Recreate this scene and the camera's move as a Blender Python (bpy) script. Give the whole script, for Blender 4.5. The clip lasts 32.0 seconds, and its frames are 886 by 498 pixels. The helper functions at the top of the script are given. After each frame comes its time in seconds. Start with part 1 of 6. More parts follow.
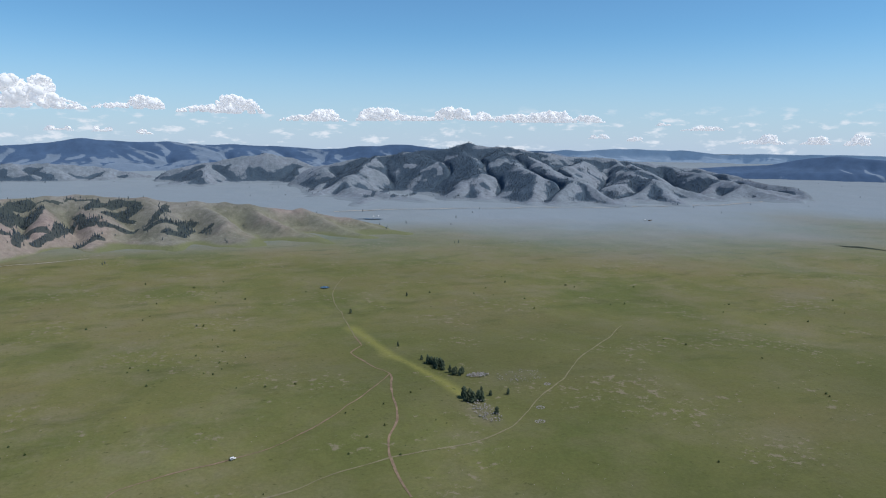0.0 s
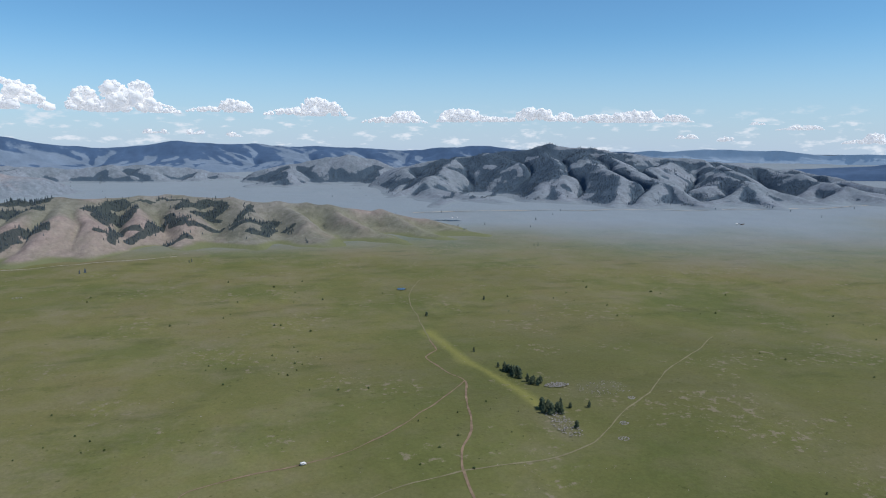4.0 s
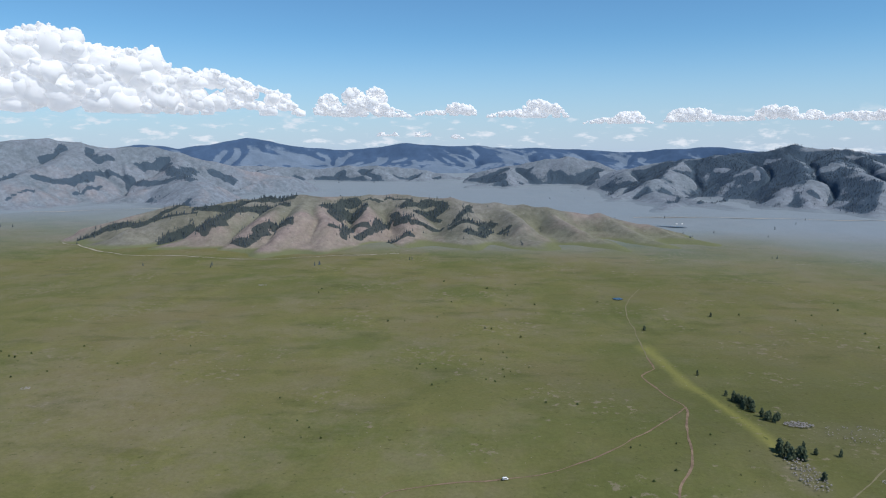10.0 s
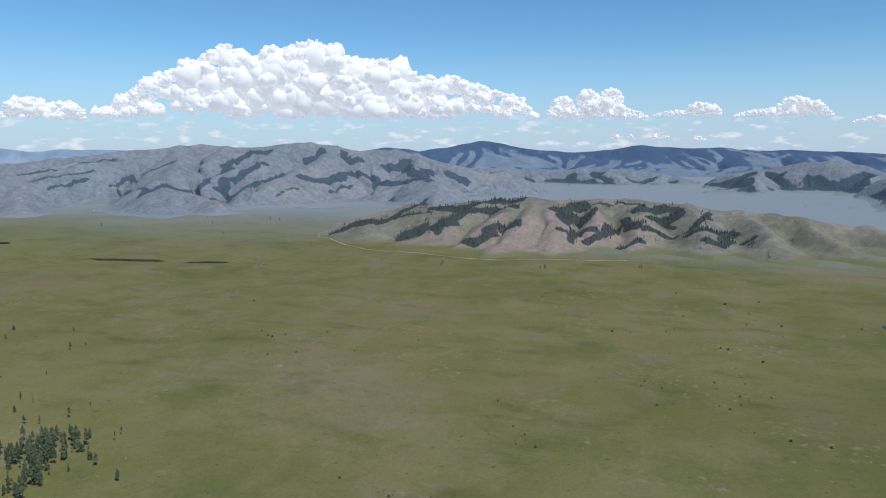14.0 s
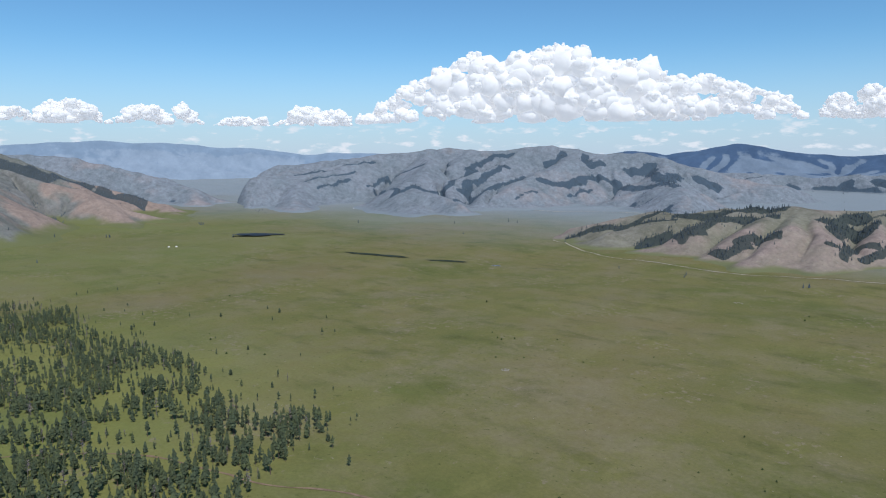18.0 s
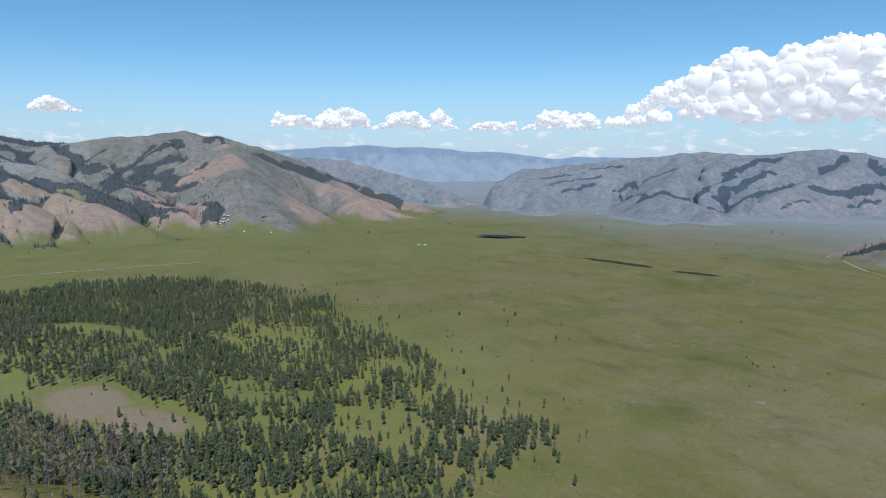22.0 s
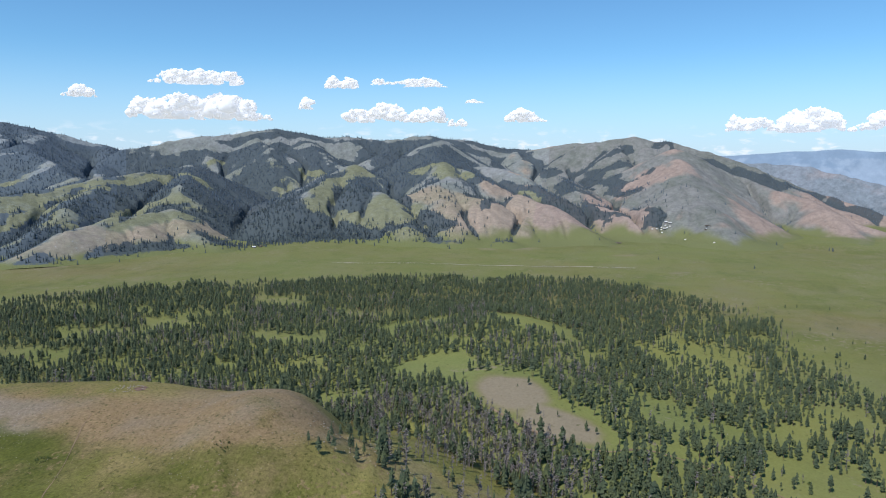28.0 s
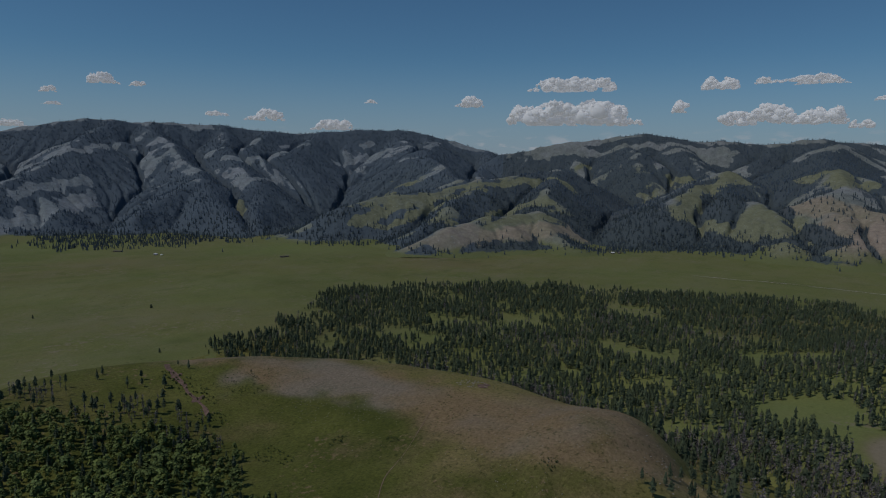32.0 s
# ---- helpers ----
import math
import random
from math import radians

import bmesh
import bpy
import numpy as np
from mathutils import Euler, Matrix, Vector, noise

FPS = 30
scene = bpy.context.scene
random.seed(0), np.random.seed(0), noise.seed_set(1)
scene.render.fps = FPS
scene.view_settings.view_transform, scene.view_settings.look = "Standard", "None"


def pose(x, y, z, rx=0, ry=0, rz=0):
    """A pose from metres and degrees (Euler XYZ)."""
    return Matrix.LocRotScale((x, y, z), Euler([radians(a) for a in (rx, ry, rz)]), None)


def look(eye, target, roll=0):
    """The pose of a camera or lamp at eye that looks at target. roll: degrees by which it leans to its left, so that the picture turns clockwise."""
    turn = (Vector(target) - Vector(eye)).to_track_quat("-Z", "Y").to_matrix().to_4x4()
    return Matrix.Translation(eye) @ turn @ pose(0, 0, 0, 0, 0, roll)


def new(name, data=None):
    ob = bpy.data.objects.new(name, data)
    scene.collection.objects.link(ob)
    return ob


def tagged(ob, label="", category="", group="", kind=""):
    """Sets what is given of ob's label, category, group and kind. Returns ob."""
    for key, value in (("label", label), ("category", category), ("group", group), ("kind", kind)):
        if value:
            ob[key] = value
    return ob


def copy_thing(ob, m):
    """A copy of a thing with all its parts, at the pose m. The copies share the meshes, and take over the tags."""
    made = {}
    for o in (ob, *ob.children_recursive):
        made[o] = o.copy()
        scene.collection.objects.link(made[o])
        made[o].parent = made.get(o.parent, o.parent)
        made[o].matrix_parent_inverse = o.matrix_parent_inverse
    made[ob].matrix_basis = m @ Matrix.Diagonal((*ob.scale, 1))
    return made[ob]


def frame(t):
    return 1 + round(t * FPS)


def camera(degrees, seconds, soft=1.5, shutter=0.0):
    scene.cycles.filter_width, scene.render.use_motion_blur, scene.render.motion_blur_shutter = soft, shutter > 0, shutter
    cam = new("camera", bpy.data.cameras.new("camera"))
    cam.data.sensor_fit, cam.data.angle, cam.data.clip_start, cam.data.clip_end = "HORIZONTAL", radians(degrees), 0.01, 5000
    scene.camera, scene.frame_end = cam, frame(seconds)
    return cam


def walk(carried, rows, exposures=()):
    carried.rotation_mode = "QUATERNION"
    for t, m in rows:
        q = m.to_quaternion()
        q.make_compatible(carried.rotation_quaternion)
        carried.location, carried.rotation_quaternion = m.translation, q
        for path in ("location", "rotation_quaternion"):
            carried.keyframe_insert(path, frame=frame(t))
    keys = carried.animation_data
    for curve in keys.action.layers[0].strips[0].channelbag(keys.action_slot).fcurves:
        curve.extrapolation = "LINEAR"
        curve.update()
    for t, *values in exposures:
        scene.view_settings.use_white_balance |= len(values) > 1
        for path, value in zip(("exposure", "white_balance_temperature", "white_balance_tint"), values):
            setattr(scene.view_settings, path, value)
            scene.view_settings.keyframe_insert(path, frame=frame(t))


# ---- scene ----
from collections import defaultdict

# ---------------------------------------------------------------- camera
cam = camera(65.44, 32.0, 1.1)
ROWS = [
    (0.0, -0.0, 0.0, 250.0, 81.21, -0.42, -20.38),
    (1.0, 2.4, 5.7, 249.4, 81.22, -0.33, -18.91),
    (2.0, 5.0, 11.7, 248.7, 81.27, -0.29, -17.26),
    (3.0, 7.4, 18.4, 247.9, 81.29, -0.25, -15.53),
    (3.5, 8.5, 21.6, 247.6, 81.29, -0.21, -14.67),
    (5.5, 11.2, 32.7, 247.1, 81.34, -0.18, -10.74),
    (6.0, 11.4, 35.6, 247.2, 81.32, -0.16, -9.50),
    (7.0, 11.7, 41.1, 247.5, 81.31, -0.13, -6.52),
    (8.0, 12.9, 46.0, 247.7, 81.34, -0.10, -3.26),
    (9.0, 13.4, 50.2, 247.5, 81.38, -0.05, 0.37),
    (10.0, 13.7, 54.5, 247.7, 81.41, 0.01, 4.16),
    (11.0, 13.8, 58.9, 248.1, 81.43, 0.04, 8.58),
    (12.0, 13.9, 61.9, 248.6, 81.50, 0.08, 13.32),
    (13.0, 14.0, 64.9, 248.9, 81.57, 0.12, 18.14),
    (14.0, 13.1, 69.6, 249.1, 81.62, 0.17, 23.09),
    (14.5, 12.6, 72.5, 249.1, 81.67, 0.16, 25.51),
    (16.5, 7.4, 87.0, 248.4, 81.85, 0.19, 35.65),
    (17.0, 5.9, 89.4, 248.2, 81.88, 0.23, 37.92),
    (18.0, 2.9, 93.4, 248.0, 81.98, 0.20, 42.80),
    (19.0, -0.1, 97.3, 247.6, 82.07, 0.11, 47.78),
    (20.0, -3.9, 102.1, 246.8, 82.19, 0.08, 52.77),
    (21.0, -8.9, 107.3, 245.9, 82.29, 0.08, 57.88),
    (22.0, -14.9, 112.7, 245.7, 82.38, 0.06, 62.92),
    (23.0, -21.1, 117.5, 245.5, 82.47, 0.08, 68.00),
    (24.0, -27.5, 120.9, 245.2, 82.58, 0.03, 73.42),
    (25.0, -33.6, 123.1, 245.0, 82.64, -0.05, 79.11),
    (25.5, -36.6, 124.3, 245.0, 82.65, -0.07, 82.07),
    (27.5, -52.5, 129.7, 243.7, 82.82, -0.00, 95.03),
    (28.0, -57.2, 130.2, 243.6, 82.87, -0.07, 98.80),
    (29.0, -66.8, 130.2, 243.3, 82.96, -0.21, 106.11),
    (30.0, -76.4, 128.6, 243.3, 83.04, -0.34, 113.18),
    (31.0, -84.6, 127.0, 243.2, 83.09, -0.49, 120.83),
    (32.0, -92.6, 124.4, 243.2, 83.12, -0.65, 128.50),
]
EXPOSURES = [(0.0, -0.06), (13.0, -0.06), (19.0, -0.04), (23.0, 0.02), (28.0, 0.22), (31.0, 0.30), (31.1, 0.26), (31.4, -0.1), (31.7, -0.6), (32.0, -1.43)]
walk(cam, [(t, pose(x, y, z, rx, ry, rz)) for t, x, y, z, rx, ry, rz in ROWS], EXPOSURES)

# ---------------------------------------------------------------- light
SHADOW_AZ, SUN_UP = 60.0, 55.0            # degrees from +y towards -x in which shadows fall; the sun's height
world = bpy.data.worlds.new("world")
scene.world = world
world.use_nodes = True
wn = world.node_tree
sky = wn.nodes.new("ShaderNodeTexSky")
sky.sky_type = "NISHITA"
sky.sun_disc = False
sky.sun_elevation = radians(SUN_UP)
sky.sun_rotation = radians(180.0 - SHADOW_AZ)
sky.altitude, sky.air_density, sky.dust_density, sky.ozone_density = 1400.0, 1.0, 0.2, 2.2
tint = wn.nodes.new("ShaderNodeMix")
tint.data_type, tint.blend_type = "RGBA", "MULTIPLY"
tint.inputs[0].default_value, tint.inputs[7].default_value = 1.0, (0.72, 1.11, 1.30, 1)
wn.links.new(sky.outputs["Color"], tint.inputs[6])
# pale haze towards the skyline
place = wn.nodes.new("ShaderNodeTexCoord")
split = wn.nodes.new("ShaderNodeSeparateXYZ")
wn.links.new(place.outputs["Generated"], split.inputs[0])
low = wn.nodes.new("ShaderNodeMapRange")
low.interpolation_type = "SMOOTHSTEP"
low.inputs[1].default_value, low.inputs[2].default_value = -0.04, 0.16
low.inputs[3].default_value, low.inputs[4].default_value = 0.92, 0.0
wn.links.new(split.outputs["Z"], low.inputs[0])
veil = wn.nodes.new("ShaderNodeMix")
veil.data_type = "RGBA"
veil.inputs[7].default_value = (5.0, 6.1, 8.0, 1)
wn.links.new(low.outputs[0], veil.inputs[0])
wn.links.new(tint.outputs[2], veil.inputs[6])
# thin broken cloud low down all round, foreshortened towards the skyline
squash = wn.nodes.new("ShaderNodeMapping")
squash.inputs["Scale"].default_value = (1.0, 1.0, 3.0)
wn.links.new(place.outputs["Generated"], squash.inputs["Vector"])
wisp = wn.nodes.new("ShaderNodeTexNoise")
wisp.inputs["Scale"].default_value, wisp.inputs["Detail"].default_value, wisp.inputs["Roughness"].default_value = 34.0, 5.0, 0.55
wn.links.new(squash.outputs["Vector"], wisp.inputs["Vector"])
thick = wn.nodes.new("ShaderNodeMapRange")
thick.interpolation_type = "SMOOTHSTEP"
thick.inputs[1].default_value, thick.inputs[2].default_value = 0.53, 0.70
wn.links.new(wisp.outputs["Fac"], thick.inputs[0])
belt_up = wn.nodes.new("ShaderNodeMapRange")
belt_up.interpolation_type = "SMOOTHSTEP"
belt_up.inputs[1].default_value, belt_up.inputs[2].default_value = 0.058, 0.022
wn.links.new(split.outputs["Z"], belt_up.inputs[0])
dim = wn.nodes.new("ShaderNodeMath")
dim.operation = "MULTIPLY"
wn.links.new(thick.outputs[0], dim.inputs[0])
wn.links.new(belt_up.outputs[0], dim.inputs[1])
soft_cloud = wn.nodes.new("ShaderNodeMix")
soft_cloud.data_type = "RGBA"
soft_cloud.inputs[7].default_value = (7.9, 8.6, 9.6, 1)
wn.links.new(dim.outputs[0], soft_cloud.inputs[0])
wn.links.new(veil.outputs[2], soft_cloud.inputs[6])
wn.nodes["Background"].inputs["Strength"].default_value = 0.097
wn.links.new(soft_cloud.outputs[2], wn.nodes["Background"].inputs["Color"])
sun_to = Vector((-math.sin(radians(SHADOW_AZ)), math.cos(radians(SHADOW_AZ)), -math.tan(radians(SUN_UP))))
lamp = bpy.data.lights.new("sun", "SUN")
lamp.energy, lamp.angle, lamp.color = 3.85, radians(0.53), (1.0, 0.965, 0.90)
sun = new("sun", lamp)
sun.matrix_world = look((0, 0, 900), Vector((0, 0, 900)) + sun_to)


# ---------------------------------------------------------------- noise on arrays
def lattice(ix, iy, seed):
    h = (ix.astype(np.int64) * 374761393 + iy.astype(np.int64) * 668265263 + seed * 69069) & 0x7FFFFFFF
    h = ((h ^ (h >> 13)) * 1274126177) & 0x7FFFFFFF
    return ((h ^ (h >> 16)) & 0xFFFF) / 65535.0


def smooth_noise(x, y, seed=0):
    """Value noise, 0 to 1."""
    x, y = np.asarray(x, float), np.asarray(y, float)
    ix, iy = np.floor(x), np.floor(y)
    fx, fy = x - ix, y - iy
    fx, fy = fx * fx * (3 - 2 * fx), fy * fy * (3 - 2 * fy)
    a, b = lattice(ix, iy, seed), lattice(ix + 1, iy, seed)
    c, d = lattice(ix, iy + 1, seed), lattice(ix + 1, iy + 1, seed)
    return (a * (1 - fx) + b * fx) * (1 - fy) + (c * (1 - fx) + d * fx) * fy


def fbm(x, y, size, seed=0, octaves=4):
    """Layered noise about 0, roughly -1 to 1."""
    total, amp, norm = 0.0, 1.0, 0.0
    for k in range(octaves):
        s = size / 2 ** k
        total = total + amp * (smooth_noise(np.asarray(x) / s + 17.3 * k, np.asarray(y) / s - 9.1 * k, seed + k) * 2 - 1)
        norm += amp
        amp *= 0.5
    return total / norm * 1.6


def step(a, b, v):
    u = np.clip((np.asarray(v, float) - a) / (b - a), 0, 1)
    return u * u * (3 - 2 * u)


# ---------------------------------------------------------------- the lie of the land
# squeeze of the far land: where it starts, its span, the camera's middle
NEAR, FAR_SPAN = 2500.0, 2350.0
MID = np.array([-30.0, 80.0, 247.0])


def draw_in(x, y, z):
    """Beyond 2.5 km the land is shrunk towards the camera, fitted to look the same from there."""
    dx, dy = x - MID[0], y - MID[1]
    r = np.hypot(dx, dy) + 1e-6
    r2 = np.where(r > NEAR, NEAR + FAR_SPAN * (1 - np.exp(-np.maximum(r - NEAR, 0) / FAR_SPAN)), r)
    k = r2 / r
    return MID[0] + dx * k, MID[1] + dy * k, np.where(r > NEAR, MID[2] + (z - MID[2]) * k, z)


def knoll(x, y, cx, cy, rx, ry, turn, h, power=2.0):
    c, s = math.cos(radians(turn)), math.sin(radians(turn))
    u, v = ((x - cx) * c + (y - cy) * s) / rx, (-(x - cx) * s + (y - cy) * c) / ry
    return h * np.exp(-(u * u + v * v) ** (power / 2))


def bald_hill(x, y):
    """The grassy dome in the south-west: a long back with a rounded brow, a hollow on its near side."""
    brow = knoll(x, y, -372, -244, 188.5, 287.6, 26.6, 85.7, 7.8)
    hollow = knoll(x, y, -332, -216, 121.5, 166, 0, 20.5, 2.0)
    shoulder = knoll(x, y, -494, -38, 46, 79, 87, 19.5, 2.0)
    skirt = knoll(x, y, -515, 10, 105, 62, 34, 22, 2.4)
    apron = knoll(x, y, -372, -244, 215, 325, 26.6, 62, 4.5) * step(-150, -40, y)
    end = knoll(x, y, -436, -34, 100, 78, 40, 86, 3.2)
    slope = knoll(x, y, -440, 0, 165, 125, 25, 66, 2.4)
    top = np.maximum(np.maximum(brow - hollow + shoulder, apron - 2.0), np.maximum(skirt - 1.5, slope - 4.0))
    gap = np.clip(1 - np.abs(top - end) / 26.0, 0, 1)
    top = np.maximum(top, end - 4.0) + 5.5 * gap * gap
    return top - 12.0 * (1 - step(-2, 10, top)) + 0.9 * fbm(x, y, 60, 5) + 0.35 * fbm(x, y, 14, 6, 3)


def forest_ground(x, y):
    return (knoll(x, y, -690, 120, 150, 140, 20, 22) + knoll(x, y, -950, 70, 160, 110, 0, 34)
            + knoll(x, y, -850, -250, 300, 260, 0, 10) + 3.0 * fbm(x, y, 160, 9))


def plain(x, y):
    r = np.hypot(x, y)
    roll = 3.2 * fbm(x, y, 420, 3, 4) + 0.6 * fbm(x, y, 45, 8, 2)
    return roll * step(60, 300, r) + forest_ground(x, y)


def land(x, y):
    return np.maximum(plain(x, y), bald_hill(x, y))


def seg_height(X, Y, segs, slope, soft):
    best = np.full(X.shape, -400.0)
    for (x0, y0, z0), (x1, y1, z1), steep in segs:
        dx, dy = x1 - x0, y1 - y0
        t = np.clip(((X - x0) * dx + (Y - y0) * dy) / (dx * dx + dy * dy + 1e-9), 0, 1)
        d = np.hypot(X - x0 - t * dx, Y - y0 - t * dy)
        h = z0 + t * (z1 - z0) - slope * steep * (np.sqrt(d * d + soft * soft) - soft)
        gap = np.clip(1 - np.abs(best - h) / 16.0, 0, 1)
        best = np.maximum(best, h) + 4.0 * gap * gap
    return best


def spurs(crest, base, gap, rng, sway=0.35, lean=0.0, drop=(0.74, 0.42)):
    """Ridges that run down from a crest towards the basin; base is the distance from the middle at which they end."""
    made = []
    for (x0, y0, z0), (x1, y1, z1) in zip(crest, crest[1:]):
        n = max(1, round(math.hypot(x1 - x0, y1 - y0) / gap))
        for k in range(n):
            t = (k + rng.uniform(0.2, 0.8)) / n
            p = np.array([x0 + t * (x1 - x0), y0 + t * (y1 - y0), z0 + t * (z1 - z0)])
            r = math.hypot(p[0], p[1])
            long = max(r - base * rng.uniform(0.95, 1.13), 150) / math.cos(min(abs(lean), 1.0))
            turn = lean + rng.uniform(-sway, sway)
            ux, uy = -p[0] / r, -p[1] / r
            last, h = p, p[2]
            for part, keep in ((0.28, drop[0]), (0.34, drop[1]), (0.38, 0.0)):
                turn += rng.uniform(-0.3, 0.3)
                vx, vy = ux * math.cos(turn) - uy * math.sin(turn), ux * math.sin(turn) + uy * math.cos(turn)
                leg, z = long * part, h * keep * rng.uniform(0.88, 1.1)
                nxt = np.array([last[0] + vx * leg, last[1] + vy * leg, z])
                made.append((tuple(last), tuple(nxt), 1.0))
                if keep:
                    for way in (-1, 1):
                        if rng.random() < 0.75:
                            w = turn + way * rng.uniform(0.5, 1.0)
                            wx, wy = ux * math.cos(w) - uy * math.sin(w), ux * math.sin(w) + uy * math.cos(w)
                            far = leg * rng.uniform(0.5, 0.9)
                            made.append((tuple(nxt), (nxt[0] + wx * far, nxt[1] + wy * far, z * rng.uniform(0.2, 0.5)), 1.15))
                last = nxt
    return made


# ---------------------------------------------------------------- materials
def nodes_of(name):
    m = bpy.data.materials.new(name)
    m.use_nodes = True
    t = m.node_tree
    b = t.nodes["Principled BSDF"]
    b.inputs["Specular IOR Level"].default_value = 0.15
    return m, t, b


def tex(t, scale, detail=5.0, rough=0.6, coord="Object", stretch=None):
    c = t.nodes.new("ShaderNodeTexCoord")
    n = t.nodes.new("ShaderNodeTexNoise")
    n.inputs["Scale"].default_value, n.inputs["Detail"].default_value, n.inputs["Roughness"].default_value = scale, detail, rough
    if stretch:
        mp = t.nodes.new("ShaderNodeMapping")
        mp.inputs["Scale"].default_value = stretch
        t.links.new(c.outputs[coord], mp.inputs["Vector"])
        t.links.new(mp.outputs["Vector"], n.inputs["Vector"])
    else:
        t.links.new(c.outputs[coord], n.inputs["Vector"])
    return n.outputs["Fac"]


def ramp(t, fac, stops):
    r = t.nodes.new("ShaderNodeValToRGB")
    e = r.color_ramp.elements
    while len(e) < len(stops):
        e.new(0.5)
    for el, (p, c) in zip(e, stops):
        el.position, el.color = p, (*c, 1) if len(c) == 3 else c
    t.links.new(fac, r.inputs["Fac"])
    return r.outputs["Color"]


def mix(t, fac, a, b, how="MIX"):
    m = t.nodes.new("ShaderNodeMix")
    m.data_type, m.blend_type = "RGBA", how
    for sock, v in ((m.inputs[0], fac), (m.inputs[6], a), (m.inputs[7], b)):
        if isinstance(v, (int, float)):
            sock.default_value = v
        elif isinstance(v, tuple):
            sock.default_value = (*v, 1)
        else:
            t.links.new(v, sock)
    return m.outputs[2]


def attr(t, name):
    a = t.nodes.new("ShaderNodeAttribute")
    a.attribute_name = name
    return a.outputs["Fac"]


def bump(t, b, fac, strength, distance):
    n = t.nodes.new("ShaderNodeBump")
    n.inputs["Strength"].default_value, n.inputs["Distance"].default_value = strength, distance
    t.links.new(fac, n.inputs["Height"])
    t.links.new(n.outputs["Normal"], b.inputs["Normal"])


def maths(t, op, a, b=None, c=None):
    n = t.nodes.new("ShaderNodeMath")
    n.operation = op
    for sock, v in zip(n.inputs, (a, b, c)):
        if v is None:
            continue
        if isinstance(v, (int, float)):
            sock.default_value = v
        else:
            t.links.new(v, sock)
    return n.outputs[0]


def steppe(name, greens, earth, dry, coarse=1.0, rich=(0.146, 0.174, 0.058), gravel=(0.235, 0.240, 0.235), grit=(0.84, 1.16)):
    """Short grass with bare earth showing through; greens are three tones, patchy at several scales."""
    m, t, b = nodes_of(name)
    big = ramp(t, tex(t, 0.0036 * coarse, 9, 0.62), [(0.36, greens[0]), (0.50, greens[1]), (0.63, greens[2])])
    mid = mix(t, ramp(t, tex(t, 0.012 * coarse, 8, 0.66), [(0.47, (0, 0, 0)), (0.66, (0.8,) * 3)]), big, dry)
    # swards that lie in long streaks, as the ground rolls
    streak = tex(t, 0.020 * coarse, 6, 0.62, stretch=(0.45, 1.0, 1.0))
    mid = mix(t, ramp(t, streak, [(0.54, (0, 0, 0)), (0.70, (0.65,) * 3)]), mid, tuple(c * 0.72 for c in greens[0]))
    streak = tex(t, 0.027 * coarse, 6, 0.62, stretch=(1.0, 0.45, 1.0))
    mid = mix(t, ramp(t, streak, [(0.55, (0, 0, 0)), (0.71, (0.55,) * 3)]), mid, tuple(c * 1.22 for c in greens[1]))
    # brown hollows
    mid = mix(t, ramp(t, tex(t, 0.0075 * coarse, 8, 0.66), [(0.55, (0, 0, 0)), (0.68, (0.6,) * 3)]), mid, tuple(0.55 * d + 0.35 * e for d, e in zip(dry, earth)))
    c = mid
    c = mix(t, ramp(t, maths(t, "ADD", attr(t, "earth"), maths(t, "MULTIPLY_ADD", tex(t, 0.06 * coarse, 7, 0.75), 0.8, -0.42)), [(0.12, (0, 0, 0)), (0.75, (0.95, 0.95, 0.95))]), c, earth)
    c = mix(t, ramp(t, maths(t, "ADD", attr(t, "lush"), maths(t, "MULTIPLY_ADD", tex(t, 0.05 * coarse, 7, 0.72), 0.6, -0.31)), [(0.1, (0, 0, 0)), (0.9, (0.95, 0.95, 0.95))]), c, rich)
    c = mix(t, attr(t, "deep"), c, tuple(v * 0.74 for v in greens[0]))
    c = mix(t, attr(t, "gold"), c, (0.212, 0.205, 0.058))
    # small dark tufts and pale scuffs with crisp, broken edges
    c = mix(t, ramp(t, tex(t, 0.16 * coarse, 4, 0.6), [(0.64 if coarse < 2 else 0.57, (0, 0, 0)), (0.70 if coarse < 2 else 0.66, (0.7,) * 3)]), c, tuple(v * 0.6 for v in greens[0]))
    worn = maths(t, "MULTIPLY", tex(t, 0.10 * coarse, 6, 0.7), ramp(t, tex(t, 0.008 * coarse, 4, 0.6), [(0.42, (0.75, 0.75, 0.75)), (0.6, (1.08, 1.08, 1.08))]))
    c = mix(t, ramp(t, worn, [(0.58, (0, 0, 0)), (0.66, (0.7, 0.7, 0.7))]), c, earth)
    # gravel on the hill; on the far plain, haze put into the colour
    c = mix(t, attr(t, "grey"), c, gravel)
    fine = ramp(t, tex(t, 0.30 * coarse if coarse < 2 else 0.5, 6, 0.8), [(0.30, (grit[0],) * 3), (0.70, (grit[1],) * 3)])
    c = mix(t, 1.0, c, fine, "MULTIPLY")
    t.links.new(c, b.inputs["Base Color"])
    b.inputs["Roughness"].default_value = 0.95
    bump(t, b, tex(t, 0.05, 8, 0.62), 0.5, 3.0)
    return m


